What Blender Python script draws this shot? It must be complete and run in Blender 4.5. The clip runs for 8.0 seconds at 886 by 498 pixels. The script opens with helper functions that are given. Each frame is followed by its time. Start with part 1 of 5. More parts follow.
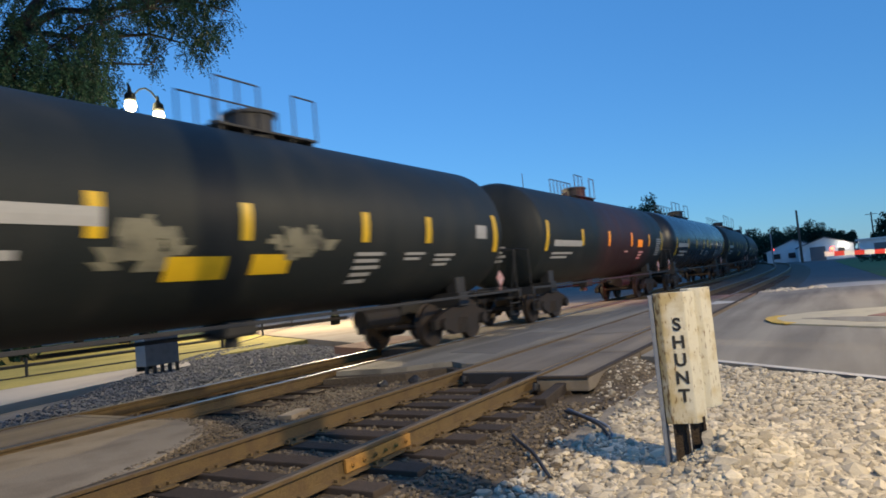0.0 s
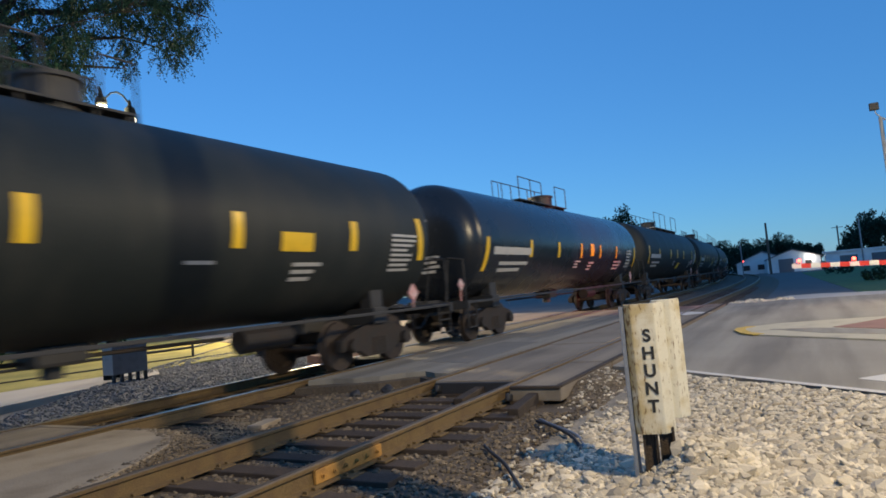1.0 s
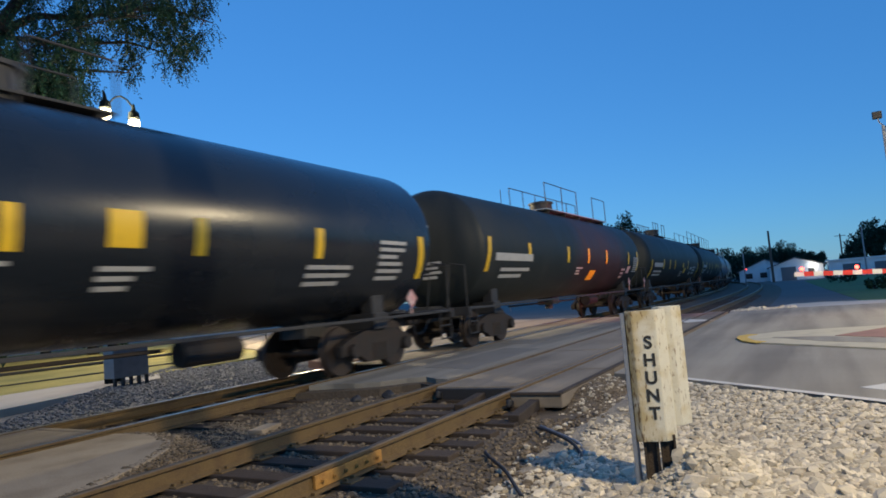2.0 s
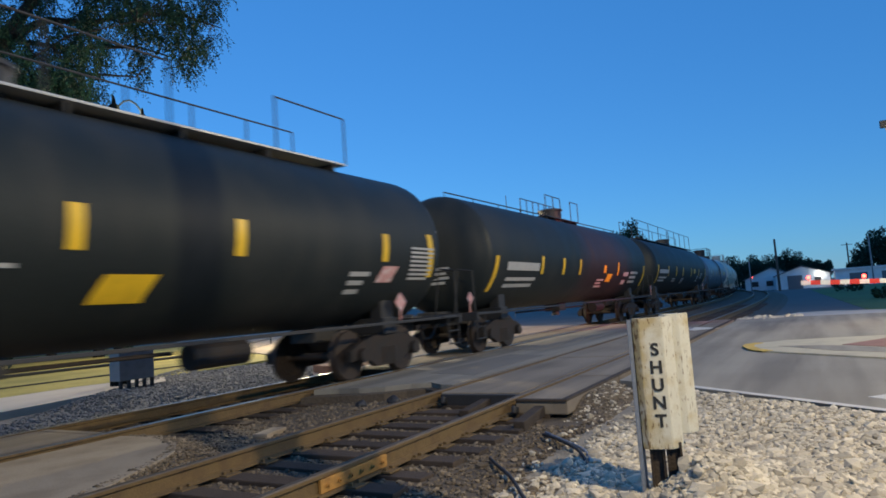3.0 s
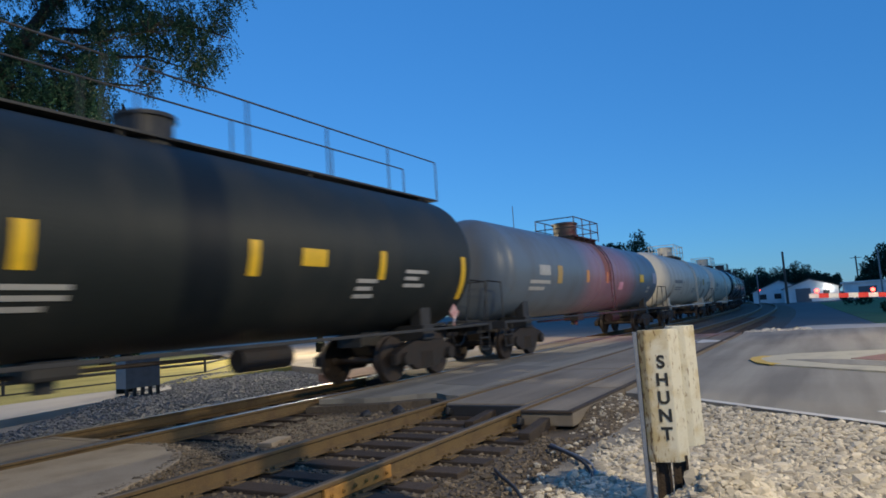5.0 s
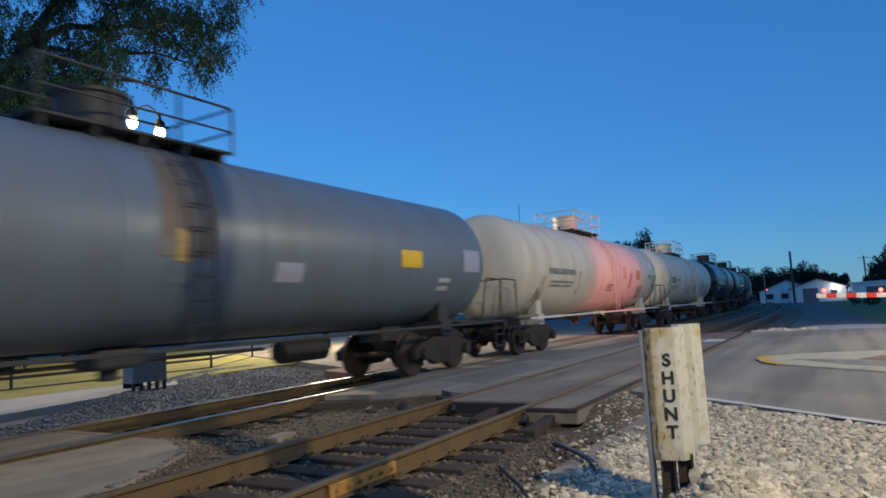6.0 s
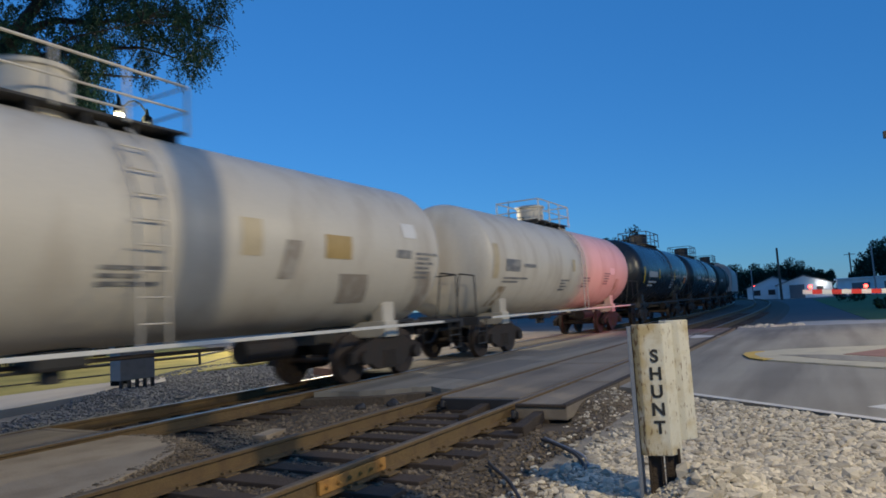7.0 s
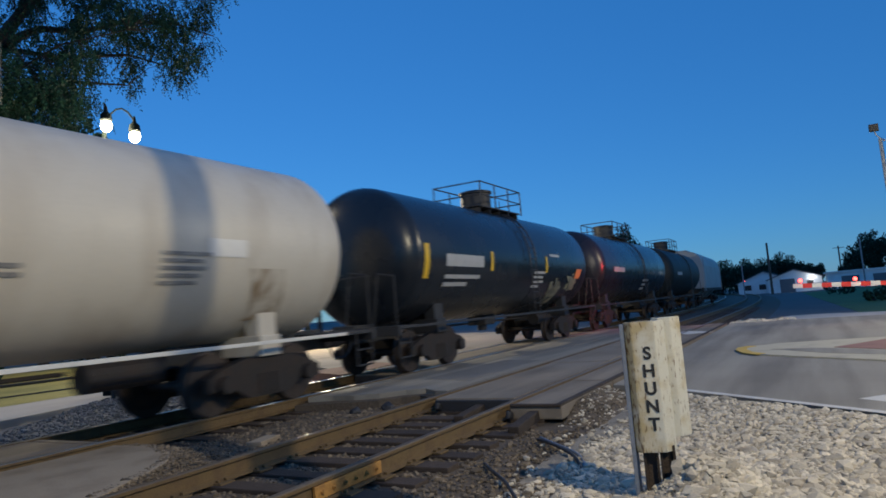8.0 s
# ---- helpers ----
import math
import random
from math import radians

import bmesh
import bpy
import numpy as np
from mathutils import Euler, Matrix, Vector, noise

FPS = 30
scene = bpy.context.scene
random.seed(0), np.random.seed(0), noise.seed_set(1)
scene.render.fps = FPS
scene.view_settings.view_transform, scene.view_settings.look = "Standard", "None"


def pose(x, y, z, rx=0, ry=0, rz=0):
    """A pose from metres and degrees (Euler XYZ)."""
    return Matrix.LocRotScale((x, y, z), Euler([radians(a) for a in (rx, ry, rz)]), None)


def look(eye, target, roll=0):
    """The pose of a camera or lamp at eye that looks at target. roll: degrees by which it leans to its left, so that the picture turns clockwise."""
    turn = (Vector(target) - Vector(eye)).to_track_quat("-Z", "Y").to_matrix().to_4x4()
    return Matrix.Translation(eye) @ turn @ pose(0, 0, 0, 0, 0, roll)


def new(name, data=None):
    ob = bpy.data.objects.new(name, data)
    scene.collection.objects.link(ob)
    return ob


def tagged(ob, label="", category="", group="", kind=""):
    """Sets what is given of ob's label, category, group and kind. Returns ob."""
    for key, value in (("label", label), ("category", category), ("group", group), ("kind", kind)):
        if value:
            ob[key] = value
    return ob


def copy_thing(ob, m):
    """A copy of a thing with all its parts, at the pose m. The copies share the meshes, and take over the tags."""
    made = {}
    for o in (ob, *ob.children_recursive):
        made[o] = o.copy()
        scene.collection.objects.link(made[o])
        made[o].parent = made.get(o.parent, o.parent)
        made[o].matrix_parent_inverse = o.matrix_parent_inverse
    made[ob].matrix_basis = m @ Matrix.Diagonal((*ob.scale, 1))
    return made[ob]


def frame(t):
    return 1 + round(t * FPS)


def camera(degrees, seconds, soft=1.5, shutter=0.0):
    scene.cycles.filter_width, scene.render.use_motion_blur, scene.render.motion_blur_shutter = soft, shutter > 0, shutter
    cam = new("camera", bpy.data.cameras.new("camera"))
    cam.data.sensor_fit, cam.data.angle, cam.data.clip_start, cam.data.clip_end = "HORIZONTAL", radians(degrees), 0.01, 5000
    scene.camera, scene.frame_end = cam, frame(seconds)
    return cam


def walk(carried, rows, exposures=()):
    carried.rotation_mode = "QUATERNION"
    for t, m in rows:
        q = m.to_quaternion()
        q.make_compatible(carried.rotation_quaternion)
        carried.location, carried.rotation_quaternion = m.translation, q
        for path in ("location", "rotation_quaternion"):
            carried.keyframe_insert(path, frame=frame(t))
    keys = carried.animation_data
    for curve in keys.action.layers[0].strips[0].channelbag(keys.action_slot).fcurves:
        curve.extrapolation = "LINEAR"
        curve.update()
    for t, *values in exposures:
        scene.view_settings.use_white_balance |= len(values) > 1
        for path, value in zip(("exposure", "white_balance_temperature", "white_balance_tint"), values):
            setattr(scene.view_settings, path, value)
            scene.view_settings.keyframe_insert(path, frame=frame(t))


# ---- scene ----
cam = camera(68.0, 8.0, soft=1.7, shutter=0.25)
# world: x runs along the tracks towards where the train comes from, y across them, z = 0 at the rail heads
walk(cam, [
    (0.0, pose(0.008, 0.019, 1.261, 93.343, 5.451, -58.586)),
    (0.5, pose(0.020, 0.009, 1.262, 93.365, 5.422, -60.584)),
    (1.0, pose(0.022, 0.003, 1.267, 93.908, 5.047, -60.754)),
    (1.5, pose(0.032, -0.003, 1.263, 94.238, 4.845, -60.715)),
    (3.0, pose(0.004, 0.008, 1.262, 94.957, 4.169, -60.201)),
    (3.5, pose(0.005, 0.009, 1.261, 95.374, 3.889, -60.044)),
    (4.0, pose(0.003, 0.006, 1.258, 95.688, 3.886, -59.977)),
    (4.5, pose(0.000, 0.000, 1.262, 95.876, 3.900, -59.901)),
    (6.0, pose(-0.008, 0.001, 1.256, 95.697, 3.314, -59.210)),
    (6.5, pose(-0.009, -0.002, 1.252, 95.517, 3.178, -59.568)),
    (7.0, pose(-0.013, -0.005, 1.256, 95.345, 3.387, -60.102)),
    (7.5, pose(-0.007, -0.004, 1.252, 95.302, 3.934, -60.505)),
    (8.0, pose(-0.006, -0.007, 1.256, 95.464, 4.652, -60.694)),
], [(0, 0.47, 6700, 10), (1.5, 0.32, 6280, 9), (4.5, 0.25, 6000, 8), (6.0, 0.06, 5950, 8), (7.0, -0.08, 5780, 8), (8.0, -0.15, 5580, 8)])

# ---- light ----
world = bpy.data.worlds.new("dusk_sky")
scene.world = world
world.use_nodes = True
wn, wl = world.node_tree.nodes, world.node_tree.links
sky = wn.new("ShaderNodeTexSky")
sky.sky_type = "NISHITA"
sky.sun_disc = False
sky.sun_elevation = radians(9)
sky.sun_rotation = radians(30)
sky.air_density, sky.dust_density, sky.ozone_density = 1.0, 0.0, 2.0
dusk = wn.new("ShaderNodeMix")
dusk.data_type, dusk.blend_type = "RGBA", "MULTIPLY"
dusk.inputs[0].default_value = 1.0
dusk.inputs[7].default_value = (0.46, 0.83, 1.23, 1)
wl.new(sky.outputs[0], dusk.inputs[6])
deep = wn.new("ShaderNodeMix")
deep.data_type = "RGBA"
deep.inputs[0].default_value = 0.44
deep.inputs[7].default_value = (0.38, 2.05, 5.75, 1)
wl.new(dusk.outputs[2], deep.inputs[6])
wl.new(deep.outputs[2], wn["Background"].inputs[0])
wn["Background"].inputs[1].default_value = 0.107


def lamp(name, kind, at, energy, color, size=0.2, target=None, spot=None):
    d = bpy.data.lights.new(name, kind)
    d.energy, d.color = energy, color
    d.shadow_soft_size = size
    if spot:
        d.spot_size, d.spot_blend = radians(spot), 0.8
    ob = new(name, d)
    ob.matrix_world = look(at, target) if target else pose(*at)
    return ob


WARM = (1.0, 0.78, 0.46)
STREET = (1.2, -5.0, 7.5)
lamp("street_lamp_light", "POINT", STREET, 3600, WARM, 0.06)
lamp("street_lamp_light", "POINT", (20.0, -8.0, 7.75), 4300, WARM, 0.08)
lamp("lantern_light", "POINT", (9.73, 14.34, 6.36), 430, WARM, 0.2)
lamp("lantern_light", "POINT", (10.23, 13.98, 6.30), 430, WARM, 0.2)
lamp("lantern_light", "POINT", (24.0, 20.6, 6.2), 6500, WARM, 0.2)
lamp("signal_light", "SPOT", (24.2, -5.3, 2.9), 3800, (1.0, 0.06, 0.05), 0.1, (25.7, 7.1, 2.2), 36)


# ---- materials ----
def mat(name, color, rough=0.6, metal=0.0, var=0.25, scale=3.0, fine=40.0, bump=0.15, dirt=None, dirt_amount=0.35, rand=0.0, coat=0.0, stretch=0.0, cover=(0.48, 0.72)):
    """Base colour with stains at one scale and grain at another, both in metres, and a fine relief."""
    m = bpy.data.materials.new(name)
    m.use_nodes = True
    nt = m.node_tree
    n, l = nt.nodes, nt.links
    b = n["Principled BSDF"]
    tc = n.new("ShaderNodeTexCoord")
    big, small = n.new("ShaderNodeTexNoise"), n.new("ShaderNodeTexNoise")
    big.inputs["Scale"].default_value, big.inputs["Detail"].default_value = scale, 6
    small.inputs["Scale"].default_value, small.inputs["Detail"].default_value = fine, 4
    if stretch:
        # stains drawn out downwards
        mp = n.new("ShaderNodeMapping")
        mp.inputs["Scale"].default_value = (1, 1, stretch)
        l.new(tc.outputs["Object"], mp.inputs["Vector"])
        l.new(mp.outputs[0], big.inputs["Vector"])
    else:
        l.new(tc.outputs["Object"], big.inputs["Vector"])
    l.new(tc.outputs["Object"], small.inputs["Vector"])
    c1 = n.new("ShaderNodeMix")
    c1.data_type = "RGBA"
    c1.inputs[6].default_value = (*[c * (1 - var) for c in color], 1)
    c1.inputs[7].default_value = (*[min(1, c * (1 + var)) for c in color], 1)
    l.new(small.outputs["Fac"], c1.inputs[0])
    ramp = n.new("ShaderNodeValToRGB")
    ramp.color_ramp.elements[0].position, ramp.color_ramp.elements[1].position = cover
    l.new(big.outputs["Fac"], ramp.inputs[0])
    amt = n.new("ShaderNodeMath")
    amt.operation = "MULTIPLY"
    amt.inputs[1].default_value = dirt_amount
    l.new(ramp.outputs[0], amt.inputs[0])
    c2 = n.new("ShaderNodeMix")
    c2.data_type = "RGBA"
    l.new(amt.outputs[0], c2.inputs[0])
    l.new(c1.outputs[2], c2.inputs[6])
    c2.inputs[7].default_value = (*(dirt or [c * 0.55 for c in color]), 1)
    last = c2.outputs[2]
    if rand:
        info = n.new("ShaderNodeNewGeometry")
        oi = n.new("ShaderNodeObjectInfo")
        add = n.new("ShaderNodeMath")
        add.operation = "ADD"
        l.new(info.outputs["Random Per Island"], add.inputs[0])
        l.new(oi.outputs["Random"], add.inputs[1])
        fr = n.new("ShaderNodeMath")
        fr.operation = "FRACT"
        l.new(add.outputs[0], fr.inputs[0])
        mr = n.new("ShaderNodeMapRange")
        mr.inputs["To Min"].default_value, mr.inputs["To Max"].default_value = 1 - rand, 1 + rand
        l.new(fr.outputs[0], mr.inputs["Value"])
        hsv = n.new("ShaderNodeHueSaturation")
        l.new(mr.outputs[0], hsv.inputs["Value"])
        l.new(last, hsv.inputs["Color"])
        last = hsv.outputs[0]
    l.new(last, b.inputs["Base Color"])
    rr = n.new("ShaderNodeMapRange")
    rr.inputs["To Min"].default_value, rr.inputs["To Max"].default_value = max(0.03, rough - 0.12), min(1, rough + 0.12)
    l.new(big.outputs["Fac"], rr.inputs["Value"])
    l.new(rr.outputs[0], b.inputs["Roughness"])
    b.inputs["Metallic"].default_value = metal
    b.inputs["Coat Weight"].default_value = coat
    if bump:
        bp = n.new("ShaderNodeBump")
        bp.inputs["Strength"].default_value, bp.inputs["Distance"].default_value = bump, 0.02
        l.new(small.outputs["Fac"], bp.inputs["Height"])
        l.new(bp.outputs[0], b.inputs["Normal"])
    return m


def glow(name, color, strength):
    m = bpy.data.materials.new(name)
    m.use_nodes = True
    b = m.node_tree.nodes["Principled BSDF"]
    b.inputs["Base Color"].default_value = (*color, 1)
    b.inputs["Emission Color"].default_value = (*color, 1)
    b.inputs["Emission Strength"].default_value = strength
    return m


M_BLACK = mat("tank_black_paint", (0.017, 0.022, 0.023), 0.55, 0, 0.3, 1.2, 25, 0.03, (0.046, 0.046, 0.042), 0.5, stretch=0.3)
M_BLACK.node_tree.nodes["Principled BSDF"].inputs["Specular IOR Level"].default_value = 0.28
M_GLOSS = mat("tank_gloss_black_paint", (0.013, 0.017, 0.023), 0.27, 0, 0.3, 0.7, 25, 0.02, (0.04, 0.038, 0.036), 0.25)
M_GREY = mat("tank_grey_paint", (0.125, 0.160, 0.205), 0.42, 0, 0.1, 1.3, 20, 0.03, (0.11, 0.10, 0.09), 0.5, stretch=0.3)
M_WHITE = mat("tank_white_paint", (0.60, 0.555, 0.465), 0.48, 0, 0.08, 1.6, 20, 0.03, (0.38, 0.32, 0.24), 0.5, stretch=0.3)
M_HOPPER = mat("hopper_grey_paint", (0.36, 0.37, 0.37), 0.5, 0, 0.1, 0.6, 20, 0.03)
M_GRAFF = mat("sprayed_pale_paint", (0.22, 0.21, 0.15), 0.6, 0, 0.2, 3.5, 30, 0.02, (0.04, 0.04, 0.04), 0.95)
M_ORANGE = mat("orange_spray_paint", (0.62, 0.22, 0.06), 0.6, 0, 0.15, 4, 40, 0.02)
M_TAN = mat("faded_tan_paint", (0.42, 0.29, 0.10), 0.5, 0, 0.1, 4, 40, 0.02)
M_TANPALE = mat("pale_tan_paint", (0.52, 0.43, 0.27), 0.5, 0, 0.1, 4, 40, 0.02)
M_LILAC = mat("pale_lilac_label", (0.32, 0.33, 0.42), 0.5, 0, 0.1, 4, 40, 0.02)
M_STAIN = mat("brown_spill", (0.13, 0.105, 0.08), 0.6, 0, 0.2, 2, 30, 0.02, (0.19, 0.19, 0.19), 0.9)
M_RUSTPATCH = mat("scuffed_dirt", (0.30, 0.26, 0.21), 0.6, 0, 0.2, 3, 30, 0.02, (0.5, 0.47, 0.42), 0.9)
M_RUSTRUN = mat("rust_run_on_white", (0.24, 0.17, 0.095), 0.65, 0, 0.25, 3.2, 30, 0.02, (0.55, 0.505, 0.42), 1.0, stretch=0.4, cover=(0.40, 0.58))
M_STEEL = mat("dark_running_gear", (0.024, 0.020, 0.018), 0.75, 0.1, 0.4, 4, 40, 0.2, (0.06, 0.035, 0.022), 0.5)
M_WHEEL = mat("wheel_steel", (0.055, 0.042, 0.035), 0.55, 0.4, 0.3, 5, 50, 0.1)
M_YELLOW = mat("yellow_reflector", (0.75, 0.48, 0.02), 0.4, 0, 0.1, 4, 60, 0.02)
M_MARK = mat("white_stencil_paint", (0.42, 0.42, 0.41), 0.5, 0, 0.15, 6, 60, 0.02, (0.3, 0.3, 0.3), 0.4)
M_DARKMARK = mat("dark_stencil_paint", (0.16, 0.16, 0.165), 0.5, 0, 0.2, 6, 60, 0.02, (0.36, 0.34, 0.30), 0.8, cover=(0.42, 0.62))
M_PLACARD = mat("placard_red_white", (0.58, 0.30, 0.28), 0.5, 0, 0.15, 9, 60, 0.02, (0.7, 0.64, 0.62), 0.9)
M_RUSTRAIL = mat("rusty_rail_side", (0.150, 0.100, 0.042), 0.75, 0.2, 0.4, 5, 70, 0.3, (0.09, 0.055, 0.035), 0.6)
M_HEAD = mat("polished_rail_head", (0.46, 0.42, 0.37), 0.32, 0.9, 0.15, 6, 50, 0.05)
M_HEADDULL = mat("dull_rail_head", (0.17, 0.135, 0.095), 0.5, 0.6, 0.2, 6, 50, 0.08, (0.12, 0.08, 0.05), 0.6)
M_TIE = mat("weathered_tie", (0.060, 0.043, 0.030), 0.85, 0, 0.4, 4, 60, 0.5, (0.04, 0.03, 0.025), 0.5, 0.3)
M_BALLAST = mat("old_ballast", (0.100, 0.078, 0.055), 0.9, 0, 0.5, 3, 30, 0.8, (0.06, 0.05, 0.04), 0.6)
M_STONE = mat("ballast_stone", (0.155, 0.122, 0.082), 0.9, 0, 0.3, 6, 60, 0.3, None, 0.3, 0.5)
M_LIME = mat("limestone_chip", (0.51, 0.455, 0.352), 0.9, 0, 0.15, 5, 70, 0.3, (0.36, 0.29, 0.20), 0.4, 0.38)
M_LIMEBED = mat("limestone_bed", (0.30, 0.265, 0.205), 0.95, 0, 0.5, 6, 45, 0.9, (0.14, 0.11, 0.08), 0.6)


def road_mat(name, light, dark, turn):
    """Worn paving: blotches, wheel streaks along the way of the traffic, and grit."""
    m = mat(name, light, 0.85, 0, 0.22, 0.35, 90, 0.3, dark, 0.7)
    nt = m.node_tree
    n, l = nt.nodes, nt.links
    b = n["Principled BSDF"]
    base = b.inputs["Base Color"].links[0].from_socket
    tc, mp = n.new("ShaderNodeTexCoord"), n.new("ShaderNodeMapping")
    mp.inputs["Rotation"].default_value = (0, 0, radians(turn))
    mp.inputs["Scale"].default_value = (0.10, 1.5, 1)
    st, ramp, mix = n.new("ShaderNodeTexNoise"), n.new("ShaderNodeValToRGB"), n.new("ShaderNodeMix")
    st.inputs["Scale"].default_value, st.inputs["Detail"].default_value = 1.0, 5
    ramp.color_ramp.elements[0].position, ramp.color_ramp.elements[1].position = 0.42, 0.66
    ramp.color_ramp.elements[0].color, ramp.color_ramp.elements[1].color = (1.12, 1.1, 1.06, 1), (0.58, 0.56, 0.55, 1)
    mix.data_type, mix.blend_type = "RGBA", "MULTIPLY"
    mix.inputs[0].default_value = 0.85
    l.new(tc.outputs["Object"], mp.inputs["Vector"])
    l.new(mp.outputs[0], st.inputs["Vector"])
    l.new(st.outputs["Fac"], ramp.inputs[0])
    l.new(base, mix.inputs[6])
    l.new(ramp.outputs[0], mix.inputs[7])
    l.new(mix.outputs[2], b.inputs["Base Color"])
    return m


M_ASPHALT = road_mat("worn_asphalt", (0.285, 0.265, 0.222), (0.205, 0.187, 0.16), -54)
M_PATCH = mat("asphalt_patch", (0.215, 0.195, 0.165), 0.85, 0, 0.25, 0.8, 80, 0.3)
M_PLATE = mat("red_brown_fill", (0.24, 0.13, 0.085), 0.9, 0, 0.3, 1.2, 50, 0.5, (0.13, 0.08, 0.06), 0.6)
M_CONCRETE = road_mat("crossing_concrete", (0.24, 0.205, 0.16), (0.10, 0.085, 0.066), 0)
M_DUST = mat("dusty_pavement", (0.34, 0.28, 0.20), 0.9, 0, 0.2, 1.3, 50, 0.3, (0.17, 0.13, 0.085), 0.8)
M_STREET = mat("dusty_street_concrete", (0.30, 0.255, 0.20), 0.9, 0, 0.18, 0.5, 50, 0.25, (0.16, 0.125, 0.09), 0.7)
M_PALE = mat("pale_concrete", (0.48, 0.44, 0.38), 0.85, 0, 0.12, 0.6, 60, 0.2, (0.32, 0.28, 0.24), 0.5)
M_EARTH = mat("dark_dirt", (0.115, 0.11, 0.105), 0.95, 0, 0.35, 0.25, 8, 0.5, (0.09, 0.085, 0.075), 0.5)
M_GRASS = mat("grass", (0.10, 0.15, 0.035), 0.95, 0, 0.4, 0.4, 12, 0.6, (0.08, 0.08, 0.035), 0.5)
M_STRAW = mat("dry_grass", (0.40, 0.34, 0.09), 0.95, 0, 0.35, 0.6, 14, 0.6, (0.16, 0.18, 0.05), 0.6)
M_SIGN = mat("cream_sign_paint", (0.61, 0.585, 0.48), 0.6, 0, 0.10, 58, 120, 0.2, (0.17, 0.10, 0.045), 0.85, stretch=0.30, cover=(0.60, 0.69))


def edge_rust(m):
    """More flaking and rust along one long edge and the foot of the board."""
    n, l = m.node_tree.nodes, m.node_tree.links
    ramp = [q for q in n if q.bl_idname == "ShaderNodeValToRGB"][0]
    src = ramp.inputs[0].links[0].from_socket
    tc = [q for q in n if q.bl_idname == "ShaderNodeTexCoord"][0]
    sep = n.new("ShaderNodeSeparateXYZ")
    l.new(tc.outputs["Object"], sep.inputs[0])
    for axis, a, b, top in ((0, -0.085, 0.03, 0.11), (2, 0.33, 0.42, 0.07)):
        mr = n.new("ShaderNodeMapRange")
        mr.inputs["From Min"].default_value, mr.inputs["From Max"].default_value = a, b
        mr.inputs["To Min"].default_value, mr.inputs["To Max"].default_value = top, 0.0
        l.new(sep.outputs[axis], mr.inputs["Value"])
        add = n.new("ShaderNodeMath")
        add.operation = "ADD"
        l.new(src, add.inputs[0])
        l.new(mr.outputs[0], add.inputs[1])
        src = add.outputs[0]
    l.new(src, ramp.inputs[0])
    # paint yellowed and grimy in soft patches
    age, cr, mix = n.new("ShaderNodeTexNoise"), n.new("ShaderNodeValToRGB"), n.new("ShaderNodeMix")
    age.inputs["Scale"].default_value, age.inputs["Detail"].default_value = 7.0, 6
    l.new(tc.outputs["Object"], age.inputs["Vector"])
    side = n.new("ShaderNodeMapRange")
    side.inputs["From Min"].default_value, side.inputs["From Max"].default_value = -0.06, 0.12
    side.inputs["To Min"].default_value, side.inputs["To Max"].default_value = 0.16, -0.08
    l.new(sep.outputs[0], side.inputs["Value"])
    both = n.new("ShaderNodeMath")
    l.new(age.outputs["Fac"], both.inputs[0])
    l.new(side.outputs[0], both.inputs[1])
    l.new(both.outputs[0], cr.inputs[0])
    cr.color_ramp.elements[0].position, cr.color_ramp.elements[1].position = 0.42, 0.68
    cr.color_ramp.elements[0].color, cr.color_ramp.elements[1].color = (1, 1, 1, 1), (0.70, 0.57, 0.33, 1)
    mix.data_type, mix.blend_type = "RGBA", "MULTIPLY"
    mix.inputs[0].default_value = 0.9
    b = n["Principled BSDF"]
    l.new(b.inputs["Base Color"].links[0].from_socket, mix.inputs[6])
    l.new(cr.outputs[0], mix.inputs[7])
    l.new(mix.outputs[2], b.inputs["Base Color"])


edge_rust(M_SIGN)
M_POSTGREY = mat("weathered_grey_post", (0.24, 0.26, 0.30), 0.55, 0.4, 0.25, 6, 50, 0.15)
M_GALV = mat("galvanised_post", (0.22, 0.24, 0.27), 0.5, 0.5, 0.2, 6, 50, 0.1)
M_LETTER = mat("black_letter_paint", (0.02, 0.02, 0.02), 0.6, 0, 0.3, 9, 60, 0.05)
M_LINEW = mat("white_road_paint", (0.60, 0.58, 0.53), 0.8, 0, 0.15, 3, 60, 0.1, (0.3, 0.27, 0.24), 0.5)
M_LINEY = mat("yellow_road_paint", (0.62, 0.42, 0.08), 0.8, 0, 0.15, 3, 60, 0.1, (0.35, 0.25, 0.1), 0.5)
M_BRICKRED = mat("red_paver", (0.30, 0.16, 0.12), 0.85, 0, 0.2, 2, 40, 0.2)
M_LEAF = mat("leaf_green", (0.010, 0.036, 0.024), 0.7, 0, 0.3, 1.2, 20, 0.0, (0.020, 0.052, 0.022), 0.5, 0.45)
M_LEAF.node_tree.nodes["Principled BSDF"].inputs["Specular IOR Level"].default_value = 0.2
M_BARK = mat("dark_bark", (0.011, 0.010, 0.009), 0.9, 0, 0.4, 3, 30, 0.6)
M_POLE = mat("pole_wood", (0.10, 0.08, 0.065), 0.85, 0, 0.3, 3, 40, 0.3)
M_GREENMETAL = mat("green_painted_post", (0.006, 0.009, 0.008), 0.85, 0.0, 0.2, 4, 40, 0.05)
M_GREENMETAL.node_tree.nodes["Principled BSDF"].inputs["Specular IOR Level"].default_value = 0.1
M_WALLW = mat("white_siding", (0.82, 0.82, 0.82), 0.7, 0, 0.08, 0.5, 20, 0.05)
M_ROOF = mat("grey_roof", (0.16, 0.16, 0.17), 0.7, 0, 0.15, 0.5, 20, 0.1)
